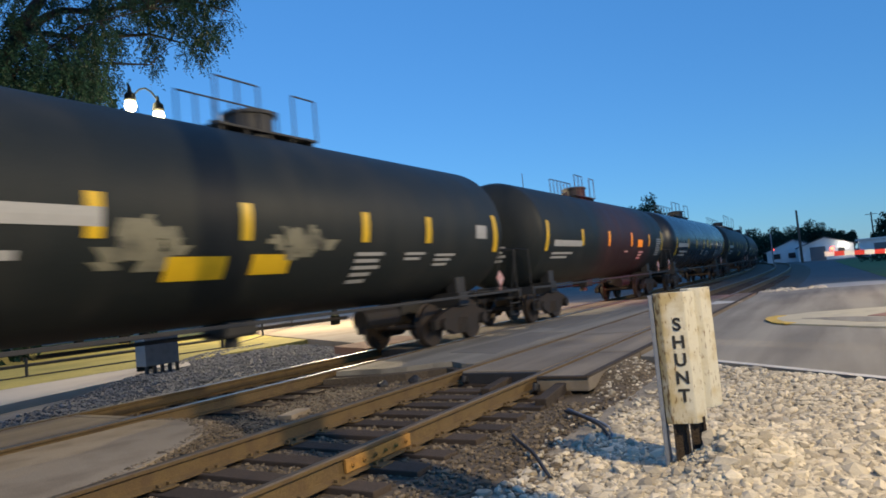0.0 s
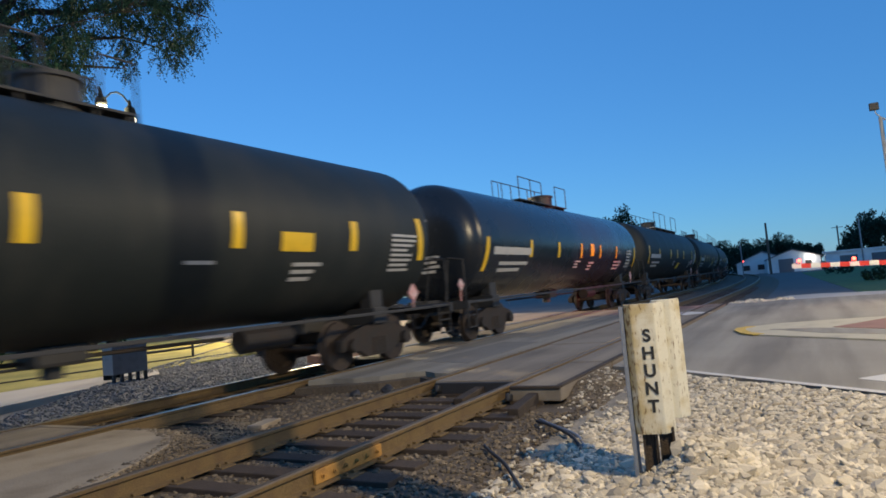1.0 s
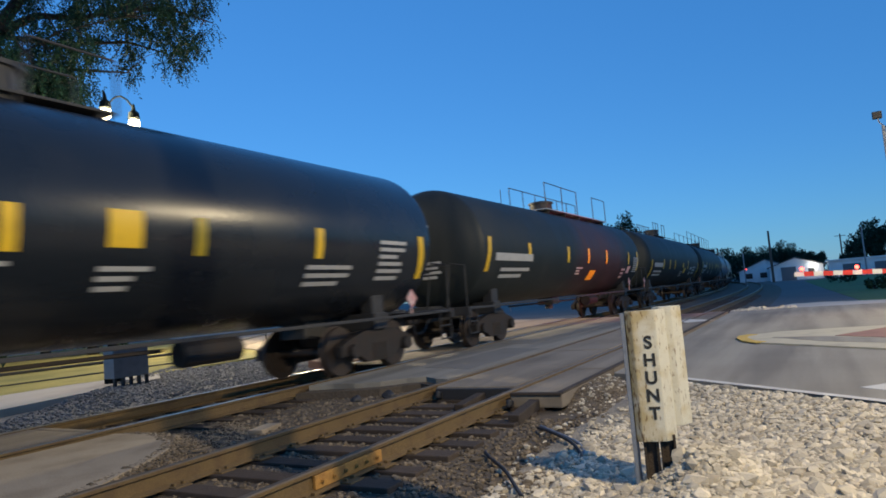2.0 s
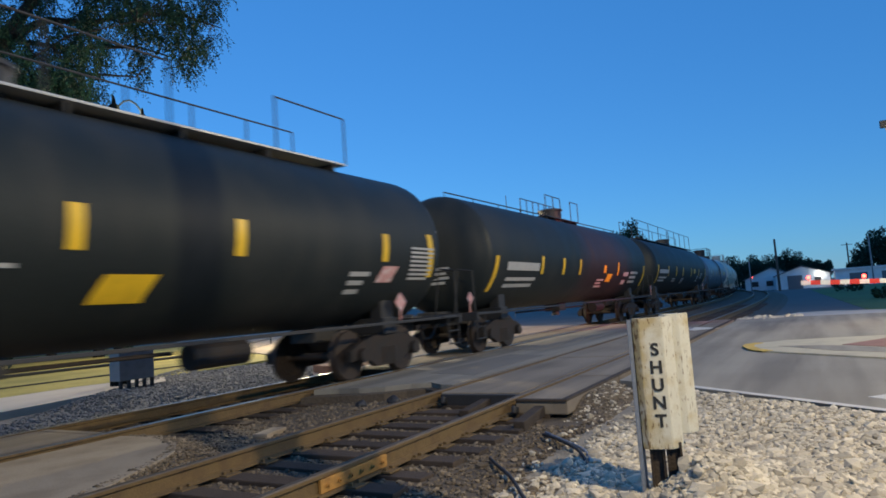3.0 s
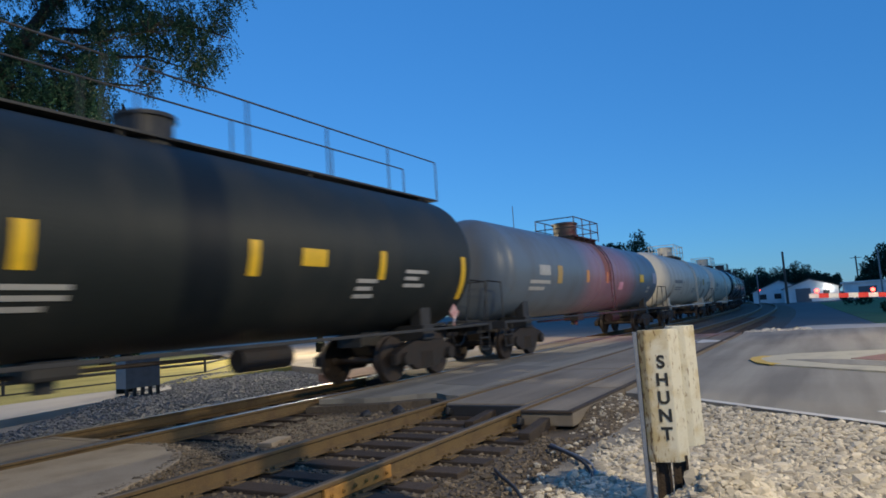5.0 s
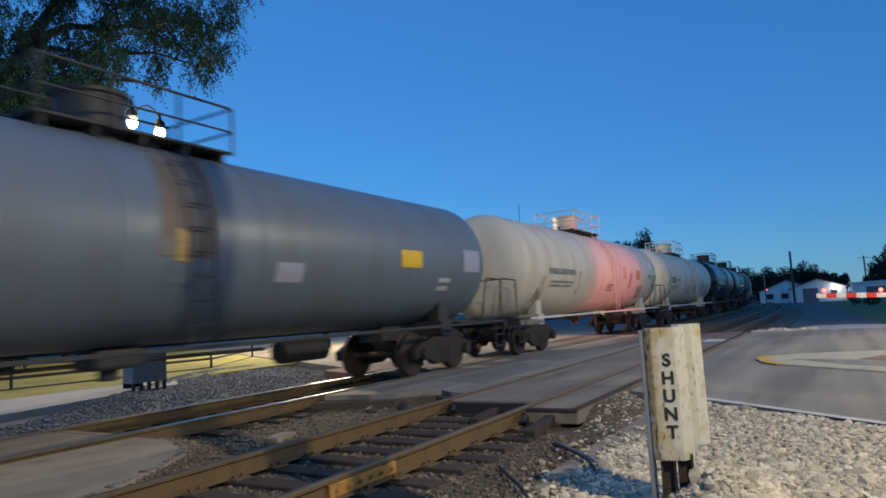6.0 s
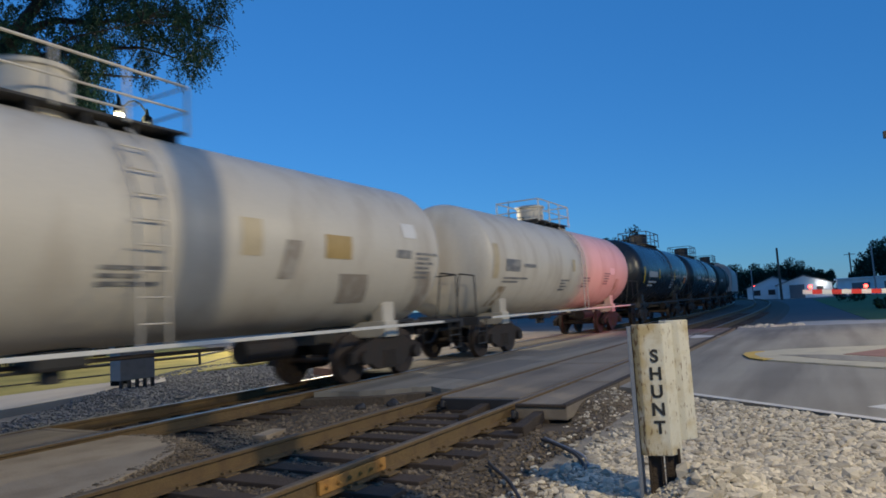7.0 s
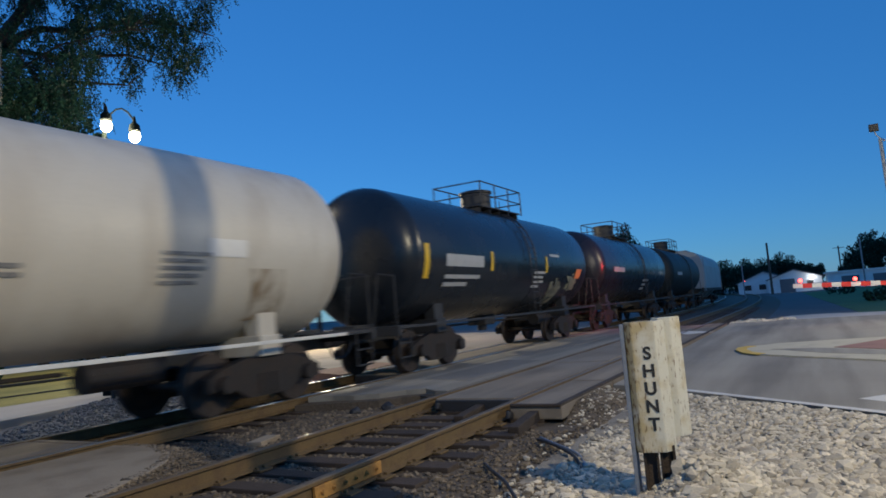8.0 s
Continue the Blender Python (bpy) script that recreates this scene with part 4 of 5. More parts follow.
    if style in ("white", "grey", "short"):
        lp = M_WHITE if style == "white" else trim
        way = [(-r - 0.10, 1.04), (-r - 0.10, zc)] + [(-(r + 0.10) * math.cos(a), zc + (r + 0.10) * math.sin(a)) for a in (0.25, 0.5, 0.75, 1.0)]
        for sx in (0.15, 0.55):
            bm = bmesh.new()
            pipe(bm, [(sx, y, z) for y, z in way], 0.018)
            part("ladder_rail", bm, lp, car, "steel ladder rail bent round the tank")
        for k in range(8):
            z = 1.3 + k * 0.32
            y = -r - 0.10 if z < zc else -math.sqrt(max(0.05, (r + 0.10) ** 2 - (z - zc) ** 2))
            bm = bmesh.new()
            rod(bm, (0.15, y, z), (0.55, y, z), 0.014, 6)
            part("rung", bm, lp, car)
    # paint marks on the side towards the road
    x0 = -length / 2
    for x, z0, z1, w in yellow:
        bm = bmesh.new()
        patch(bm, x0 + x - w / 2, x0 + x + w / 2, z0, z1, r, zc)
        part("reflector_stripe", bm, M_YELLOW, car, "upright yellow reflective stripe", True)
    if arcs:
        for x, sk in ((1.62, 0.10), (length - 1.62, -0.10)):
            bm = bmesh.new()
            patch(bm, x0 + x - 0.12, x0 + x + 0.08, arcs[0], arcs[1], r, zc, 0.012, sk)
            part("reflector_stripe", bm, M_YELLOW, car, "tall yellow stripe at the tank end", True)
    for x, z, w, h in rects:
        bm = bmesh.new()
        patch(bm, x0 + x - w / 2, x0 + x + w / 2, z - h / 2, z + h / 2, r, zc, 0.014)
        part("panel", bm, M_YELLOW, car, "plain yellow panel", True)
    for x, z, w, h, m, lab, sk in fields:
        bm = bmesh.new()
        patch(bm, x0 + x - w / 2, x0 + x + w / 2, z - h / 2, z + h / 2, r, zc, 0.010, sk, 8)
        part("painted_field", bm, m, car, lab, True)
    for x, z, w, h in sprayed:
        # overlapping soft-edged strokes
        rng = random.Random(int(x * 10))
        bm = bmesh.new()
        for i in range(26):
            a = rng.uniform(0, 2 * math.pi)
            q = rng.random() ** 0.6
            cx, cz = x0 + x + w * q * math.cos(a), z + h * q * math.sin(a)
            l, t = rng.uniform(0.06, 0.26) * (1.2 - 0.6 * q), rng.uniform(0.03, 0.12)
            patch(bm, cx - l, cx + l, cz - t, cz + t, r, zc, 0.0075 + 0.0004 * i, rng.uniform(-0.16, 0.16), 3)
        part("graffiti", bm, M_GRAFF, car, "pale sprayed graffiti", True)
    for x, z, w, h, lines in marks:
        # lines of lettering too blurred to read: plain bars
        rng = random.Random(int(x * 100))
        for i in range(lines):
            lz = z - i * h * 1.9
            e = x + w * (1 if i == 0 else rng.uniform(0.6, 1.0))
            bm = bmesh.new()
            patch(bm, x0 + x, x0 + e, lz - h / 2, lz + h / 2, r, zc, 0.013, 0, 2)
            part("lettering", bm, M_DARKMARK if style == "white" else M_MARK, car, "worn stencilled bar")
    if style == "black":
        for z, y, w in ((3.15, 0.1, 0.75), (3.0, 0.15, 0.55), (2.2, -0.25, 0.6), (2.08, -0.2, 0.5), (1.96, -0.25, 0.55), (1.84, -0.2, 0.4)):
            q = min(0.98, math.hypot(abs(y) + w / 2, z - zc) / r)
            hx = -half + dome * (1 - math.sqrt(1 - q ** 2.8)) * 0.95
            bm = bmesh.new()
            box(bm, hx - 0.02, hx + 0.10, y - w / 2, y + w / 2, z - 0.035, z + 0.035)
            part("lettering", bm, M_MARK, car, "worn stencilled bar on the tank end")
    for x, z, w in placards:
        bm = bmesh.new()
        v = [bm.verts.new((x0 + x + a * w, -1.30, z + b * w)) for a, b in ((0, -0.7), (0.7, 0), (0, 0.7), (-0.7, 0))]
        v2 = [bm.verts.new(q.co + Vector((0, 0.02, 0))) for q in v]
        bm.faces.new(v)
        bm.faces.new(v2[::-1])
        for i in range(4):
            bm.faces.new((v[i], v2[i], v2[(i + 1) % 4], v[(i + 1) % 4]))
        rod(bm, (x0 + x, -1.27, 1.0), (x0 + x, -1.27, z), 0.02, 6)
        part("placard", bm, M_PLACARD, car, "diamond placard in red and white")
    return car


M_GRATE = mat("galvanised_grating", (0.42, 0.43, 0.44), 0.45, 0.4, 0.2, 4, 50, 0.1)
M_SILL = mat("pale_sill_paint", (0.70, 0.68, 0.62), 0.5, 0, 0.1, 3, 40, 0.05)


def hopper_car(length, label):
    car = empty("hopper_car", label, "hopper car", group="cars of the train")
    bm = bmesh.new()
    prof = [(-1.55, 1.45), (-1.58, 2.2), (-1.58, 3.3), (-1.45, 3.9), (-1.05, 4.3), (-0.5, 4.45), (0.5, 4.45), (1.05, 4.3), (1.45, 3.9), (1.58, 3.3), (1.58, 2.2), (1.55, 1.45)]
    ends = []
    for x in (-length / 2 + 0.9, length / 2 - 0.9):
        ends.append([bm.verts.new((x, y, z)) for y, z in prof])
    for i in range(len(prof)):
        j = (i + 1) % len(prof)
        bm.faces.new((ends[0][i], ends[0][j], ends[1][j], ends[1][i]))
    bm.faces.new(ends[0])
    bm.faces.new(ends[1][::-1])
    bmesh.ops.recalc_face_normals(bm, faces=bm.faces)
    part("body", bm, M_HOPPER, car)
    for k in range(4):
        bm = bmesh.new()
        x = -length / 2 + 3.6 + k * (length - 7.2) / 3
        g = bmesh.ops.create_cone(bm, cap_ends=True, segments=4, radius1=0.5, radius2=1.9, depth=0.9)
        bmesh.ops.transform(bm, matrix=Matrix.Translation((x, 0, 1.05)) @ pose(0, 0, 0, 0, 0, 45), verts=g["verts"])
        part("chute", bm, M_HOPPER, car)
    bm = bmesh.new()
    box(bm, -length / 2 + 0.5, length / 2 - 0.5, -0.3, 0.3, 0.8, 1.2, 0.02)
    box(bm, -length / 2 + 0.5, length / 2 - 0.5, -1.5, -1.4, 1.2, 1.5, 0.02)
    box(bm, -length / 2 + 0.5, length / 2 - 0.5, 1.4, 1.5, 1.2, 1.5, 0.02)
    part("sill", bm, M_STEEL, car)
    bm = bmesh.new()
    box(bm, -length / 2 + 1, length / 2 - 1, -0.5, 0.5, 4.48, 4.56, 0.01)
    part("roof_walk", bm, M_HOPPER, car)
    for s in (-1, 1):
        truck(car, s * (length / 2 - 2.4))
        coupler(car, s * (length / 2 - 0.02), s)
        ladder(car, s * (length / 2 - 1.1), -1.62, 1.2, 4.0, -1.62, M_HOPPER)
    return car


def ups(*xs, z=2.18):
    """Upright yellow stripes at these metres from the front."""
    return [(x, z, z + 0.52, 0.20) for x in xs]


STRIPES = lambda length: [(4.7 + k * (length - 9.65) / 4, 2.12, 2.62, 0.19) for k in range(5)]
STD = ((2.05, 2.28, 2.6, 0.20, 1), (2.5, 1.95, 2.0, 0.09, 2), (8.9, 2.0, 0.7, 0.05, 3), (10.6, 1.95, 0.7, 0.06, 3), (14.2, 1.98, 1.2, 0.07, 3), (16.2, 2.45, 0.9, 0.07, 6))

SPEED = 19.42
GAPS = [-1.15, 15.85, 32.95, 52.35, 71.9, 91.55, 112.0, 131.95, 149.6, 165.85, 180.2, 195.3, 209.5, 227.5]
TRAIN = []


def make_train():
    lens = [b - a for a, b in zip(GAPS, GAPS[1:])]
    L = lens
    B = [
        tank_car(L[0], M_BLACK, "black", "black tank car with yellow stripes and pale graffiti", ((2.4, 2.42, 3.1, 0.22, 1), (2.5, 2.0, 2.1, 0.1, 2), (10.1, 1.98, 0.8, 0.06, 5), (11.6, 1.98, 0.7, 0.05, 2), (12.7, 1.95, 0.8, 0.05, 3), (14.35, 2.45, 0.5, 0.30, 1)),
                 deck=1.15, shift=0.8, man=0.75, arcs=(2.0, 2.86), yellow=ups(5.4, 7.6, 10.3, 12.35), rects=((6.85, 1.82, 0.95, 0.30), (8.15, 1.85, 0.75, 0.28)), placards=((15.9, 1.35, 0.28),),
                 sprayed=((6.05, 2.02, 0.55, 0.36), (8.75, 2.14, 0.62, 0.22))),
        tank_car(L[1], M_BLACK, "black", "black tank car with a short top walkway", ((2.15, 2.24, 2.4, 0.18, 1), (2.1, 1.95, 1.7, 0.06, 2), (9.5, 1.98, 0.5, 0.05, 1), (11.6, 1.95, 0.7, 0.06, 3), (14.35, 2.50, 0.9, 0.05, 8)), ups(4.6, 7.45, 10.38, 13.12), ((11.65, 2.30, 0.75, 0.30),), top="short", deck=1.1, man=0.12, arcs=(2.02, 2.88), placards=((15.4, 1.35, 0.28),)),
        tank_car(L[2], M_GLOSS, "black", "glossy black tank car with yellow stripes", STD, STRIPES(L[2]), ((10.9, 2.42, 0.45, 0.45),), top="short", deck=2.4, shift=-0.5, man=0.4, arcs=(1.76, 2.62), placards=((0.5, 1.45, 0.22), (17.6, 1.35, 0.28))),
        tank_car(L[3], M_BLACK, "black", "black tank car with a slanted yellow panel", STD[:3] + ((15.2, 1.95, 0.6, 0.08, 3), (17.1, 2.47, 0.9, 0.045, 8)), ups(4.4, 7.9, 10.2, 12.6, 16.2), (), top="short", placards=((17.0, 1.4, 0.28),), r=1.575, zc=2.59, shift=2.65, deck=3.85, man=0.12, grate=M_GRATE,
                 fields=((10.85, 1.75, 0.72, 0.34, M_YELLOW, "slanted plain yellow panel", 0.14), (16.3, 1.95, 0.5, 0.3, M_PLACARD, "pinkish panel", 0.15))),
        tank_car(L[4], M_BLACK, "black", "black tank car with large white lettering", ((2.35, 2.20, 2.3, 0.22, 1), (2.4, 1.86, 2.1, 0.09, 2), (10.75, 1.82, 0.9, 0.06, 3), (14.4, 2.05, 0.8, 0.17, 2), (15.5, 2.12, 1.3, 0.10, 3)), ups(4.9, 6.8, 8.5, 13.45, z=2.0) + [(11.55, 2.08, 2.36, 0.3)], (), top="short", deck=1.8, shift=0.4, man=0.3, arcs=(1.55, 2.45), spine=True, placards=((0.5, 1.4, 0.22),),
                 fields=((12.25, 1.90, 0.68, 0.30, M_YELLOW, "slanted plain yellow panel", 0.12),)),
        tank_car(L[5], M_BLACK, "black", "matt black tank car with a full-length guard rail", ((2.1, 2.25, 2.4, 0.2, 1), (2.1, 1.93, 2.0, 0.08, 2), (6.0, 1.86, 0.9, 0.06, 2), (9.0, 1.86, 0.8, 0.06, 3), (14.9, 2.0, 0.6, 0.07, 3), (16.4, 2.2, 0.8, 0.07, 3)), ups(4.5, 6.95, 9.2, 12.4, 15.6, z=2.03), ((13.7, 2.35, 0.6, 0.28),), top="full", arcs=(1.65, 2.58), shift=0.8, placards=((0.5, 1.4, 0.22), (18.6, 1.35, 0.28)), r=1.54, zc=2.57),
        tank_car(L[6], M_GREY, "grey", "blue-grey tank car with a centre platform", ((16.6, 2.0, 0.5, 0.09, 2), (2.5, 2.1, 1.6, 0.1, 2)), (), (), False, top="box", seams=(-0.7, 1.6), r=1.44, zc=2.50,
                 fields=((4.9, 2.35, 0.42, 0.55, M_TAN, "faded tan stripe", 0), (7.7, 2.35, 0.30, 0.42, M_TAN, "faded tan stripe", 0), (10.1, 2.35, 0.2, 0.42, M_TAN, "faded tan stripe", 0), (3.6, 2.45, 0.9, 0.3, M_MARK, "faded white label", 0),
                         (12.1, 2.05, 0.6, 0.3, M_LILAC, "pale lilac label", 0), (15.5, 2.4, 0.75, 0.34, M_YELLOW, "yellow label", 0), (18.0, 2.45, 0.75, 0.5, M_LILAC, "pale lilac label", 0), (10.2, 2.95, 0.9, 1.5, M_STAIN, "brown spill stain below the platform", 0.2))),
        tank_car(L[7], M_WHITE, "white", "dirty cream-white tank car with rust stains", ((2.75, 2.36, 2.3, 0.17, 1), (2.95, 2.05, 2.0, 0.06, 2), (8.6, 2.0, 0.9, 0.05, 3), (14.7, 2.42, 0.5, 0.16, 1), (15.4, 2.45, 0.8, 0.05, 6)), (), (), False, top="box", seams=(0.9,), r=1.515, zc=2.545,
                 fields=((12.9, 2.45, 0.7, 0.4, M_TAN, "faded yellow label", 0), (10.9, 2.5, 0.4, 0.55, M_TANPALE, "faded tan label", 0), (15.2, 2.9, 0.5, 0.3, M_GATEW, "white label", 0), (11.7, 2.2, 0.35, 0.6, M_RUSTPATCH, "grey scuffed patch", 0.1), (13.6, 1.75, 0.8, 0.5, M_RUSTPATCH, "dirty scuffed patch", -0.2), (2.25, 1.75, 0.55, 0.9, M_RUSTRUN, "rust run near the saddle", 0.3), (5.5, 2.05, 0.35, 0.75, M_RUSTRUN, "rust run below the lettering", 0.1), (16.0, 1.7, 0.5, 0.8, M_RUSTPATCH, "rust run near the tank end", -0.25))),
        tank_car(L[8], M_WHITE, "white", "clean cream-white tank car with grey lettering", ((2.2, 2.36, 0.95, 0.32, 1), (3.4, 2.38, 0.9, 0.09, 1), (2.15, 2.02, 1.6, 0.05, 2), (6.6, 2.0, 0.8, 0.05, 4), (8.8, 2.1, 0.8, 0.05, 4), (11.3, 2.3, 0.8, 0.05, 5)), (), (), False, top="box", seams=(0.9,), r=1.52, zc=2.545,
                 fields=((1.62, 2.45, 0.33, 0.9, M_TANPALE, "faded tan stripe", 0), (7.7, 2.5, 0.3, 0.4, M_TANPALE, "faded tan stripe", 0), (12.4, 2.4, 0.7, 0.25, M_GATEW, "white label", 0), (2.1, 1.55, 0.55, 0.5, M_RUSTRUN, "rust run near the saddle", 0.15), (13.4, 1.75, 0.7, 0.75, M_RUSTRUN, "rust run near the saddle", -0.2))),
        tank_car(L[9], M_GLOSS, "short", "short glossy black tank car with white lettering and graffiti", ((2.45, 2.42, 1.95, 0.28, 1), (2.45, 2.05, 1.8, 0.09, 2), (7.9, 2.2, 0.9, 0.07, 4), (9.2, 2.75, 0.9, 0.08, 1)), [(1.6, 2.0, 2.75, 0.2), (4.9, 2.2, 2.7, 0.15), (8.9, 2.2, 2.7, 0.15)], (), False, top="box", seams=(0.9,), shift=0.42, man=0.3, sprayed=((10.0, 1.65, 0.5, 0.35), (11.6, 1.9, 0.55, 0.30)), fields=((12.0, 2.2, 0.55, 0.32, M_ORANGE, "orange sprayed patch", 0.15),)),
        tank_car(L[10], M_GLOSS, "short", "short glossy black tank car", ((2.6, 2.45, 1.8, 0.2, 1), (8.2, 2.0, 1.2, 0.1, 3)), (), (), False, top="box", seams=(0.9,)),
        tank_car(L[11], M_BLACK, "short", "dark tank car far back in the train", ((2.6, 2.45, 1.8, 0.2, 1),), (), (), False, top="box"),
        hopper_car(L[12], "light grey covered hopper car far back in the train"),
    ]
    for car, a, b in zip(B, GAPS, GAPS[1:]):
        TRAIN.append((car, (a + b) / 2, (b - a) / 2 - 2.75))


make_train()


# ---- lantern, tree and things beyond the train ----
def lantern_post():
    p = empty("lantern_post", "dark green twin-arm lantern post, both lamps lit", "street lamp", (9.85, 14.6, 0.28))
    bm = bmesh.new()
    lathe(bm, [(-0.35, 0.0), (-0.35, 0.22), (0.12, 0.22), (0.2, 0.15), (0.7, 0.11), (0.8, 0.075), (6.2, 0.05), (6.3, 0.07), (6.45, 0.02), (6.6, 0)], "Z", 16)
    part("post", bm, M_GREENMETAL, p, "", True)
    for (dx, dy, drop) in ((-0.12, -0.26, 0.0), (0.38, -0.62, 0.24)):
        bm = bmesh.new()
        pts = [(dx * k, dy * k, 6.25 + 0.42 * math.sin(math.pi * 0.8 * k) - drop * k * k) for k in (0, 0.2, 0.4, 0.6, 0.8, 1.0)]
        pipe(bm, pts, 0.022)
        z = pts[-1][2]
        arm = part("arm", bm, M_GREENMETAL, p)
        bm = bmesh.new()
        lathe(bm, [(z + 0.12, 0), (z + 0.08, 0.03), (z - 0.05, 0.05), (z - 0.12, 0.12), (z - 0.26, 0.14), (z - 0.27, 0.0)], "Z", 16)
        for v in bm.verts:
            v.co.x += dx
            v.co.y += dy
        part("cap", bm, M_GREENMETAL, p, "", True)
        bm = bmesh.new()
        lathe(bm, [(z - 0.56, 0.0), (z - 0.545, 0.06), (z - 0.48, 0.115), (z - 0.40, 0.135), (z - 0.30, 0.11), (z - 0.28, 0.0)], "Z", 16)
        for v in bm.verts:
            v.co.x += dx
            v.co.y += dy
        ob = part("globe", bm, G_LANTERN, p, "glowing warm glass globe", True)
        ob.visible_shadow = False


lantern_post()
copy_thing([o for o in scene.objects if o.name == "lantern_post"][0], pose(24.1, 20.9, 0.28))


def leaf_cloud(name, parent, centres, count, size, seed, material=M_LEAF, droop=0.6):
    """A crown of many small leaves in clumps; centres are (x, y, z, radius)."""
    rng = np.random.default_rng(seed)
    w = np.array([c[3] ** 2 for c in centres])
    pick = rng.choice(len(centres), count, p=w / w.sum())
    c = np.array(centres)[pick]
    d = rng.normal(0, 1, (count, 3))
    d /= np.linalg.norm(d, axis=1)[:, None]
    rad = c[:, 3:4] * rng.uniform(0.25, 1.0, (count, 1)) ** 0.5
    pos = c[:, :3] + d * rad * np.array([0.9, 0.9, 1.1])
    s = size * rng.uniform(0.6, 1.4, count)
    u = rng.normal(0, 1, (count, 3))
    u[:, 2] -= droop * 2
    u /= np.linalg.norm(u, axis=1)[:, None]
    v = np.cross(u, rng.normal(0, 1, (count, 3)))
    v /= np.linalg.norm(v, axis=1)[:, None]
    n = np.cross(u, v)
    a, b = s[:, None] * u, s[:, None] * 0.30 * v
    fold = s[:, None] * 0.10 * n
    co = np.stack([pos - a * 0.5, pos + b + fold, pos + a * 0.6, pos - b + fold], 1).reshape(-1, 3)
    i4 = 4 * np.arange(count)[:, None]
    fa = np.concatenate([i4 + np.array([[0, 1, 2]]), i4 + np.array([[0, 2, 3]])], 0)
    me = bpy.data.meshes.new(name)
    me.from_pydata(co.tolist(), [], fa.tolist())
    me.materials.append(material)
    ob = new(name, me)
    ob.parent = parent
    return ob


def limb(bm, a, b, r0, r1, rng, depth, tips, floor=0.0):
    """A bent tapered branch with side branches."""
    a, b = Vector(a), Vector(b)
    n = 4
    last = a
    for i in range(1, n + 1):
        k = i / n
        q = a.lerp(b, k) + Vector((rng.uniform(-1, 1), rng.uniform(-1, 1), rng.uniform(-0.5, 0.7))) * (b - a).length * 0.06 * (1 if i < n else 0)
        rod(bm, last, q, r0 + (r1 - r0) * (i - 1) / n, 7, r0 + (r1 - r0) * k)
        if depth and i > 1:
            d = (b - a).normalized()
            side = Vector((rng.uniform(-1, 1), rng.uniform(-1, 1), rng.uniform(-0.4, 0.6)))
            e = q + (d * 0.6 + side).normalized() * (b - a).length * rng.uniform(0.35, 0.55)
            if floor:
                e.z = max(e.z, floor + 0.78 * e.x)
            limb(bm, q, e, (r0 + (r1 - r0) * k) * 0.6, r1 * 0.5, rng, depth - 1, tips, floor)
        if floor and i > 1:
            tips.append(tuple(q))
        last = q
    tips.append(tuple(b))


def fronds(name, parent, heads, seed, per=7, leaflets=16, size=0.10):
    """Hanging compound leaves: each head carries some fronds, each frond two rows of leaflets. heads are (x, y, z, spread)."""
    rng = np.random.default_rng(seed)
    hd = np.repeat(np.array(heads), per, axis=0)
    n = len(hd)
    a = rng.uniform(0, 2 * np.pi, n)
    out = np.stack([np.cos(a), np.sin(a), rng.normal(0, 0.15, n)], 1)
    start = hd[:, :3] + rng.normal(0, 1, (n, 3)) * hd[:, 3:4] * np.array([1, 1, 0.8])
    length = rng.uniform(0.32, 0.72, n)
    k = np.tile((np.arange(leaflets) // 2 + 1) / (leaflets / 2), n)
    side = np.tile(np.where(np.arange(leaflets) % 2, 1.0, -1.0), n)
    st, ou, ln = (np.repeat(q, leaflets, axis=0) for q in (start, out, length))
    m = len(k)
    pos = st + ou * (ln * k * 0.55)[:, None]
    pos[:, 2] -= ln * k ** 1.6 * 0.85
    across = np.stack([-ou[:, 1], ou[:, 0], np.zeros(m)], 1) * side[:, None]
    u = across * 0.75 + ou * 0.35 + rng.normal(0, 0.35, (m, 3))
    u[:, 2] -= 0.75
    u /= np.linalg.norm(u, axis=1)[:, None]
    v = np.cross(u, rng.normal(0, 1, (m, 3)))
    v /= np.linalg.norm(v, axis=1)[:, None]
    s = (size * rng.uniform(0.7, 1.35, m))[:, None]
    co = np.stack([pos, pos + u * s * 0.45 + v * s * 0.19, pos + u * s, pos + u * s * 0.45 - v * s * 0.19], 1).reshape(-1, 3)
    me = bpy.data.meshes.new(name)
    me.from_pydata(co.tolist(), [], (4 * np.arange(m)[:, None] + np.arange(4)[None]).tolist())
    me.materials.append(M_LEAF)
    ob = new(name, me)
    ob.parent = parent
    return ob


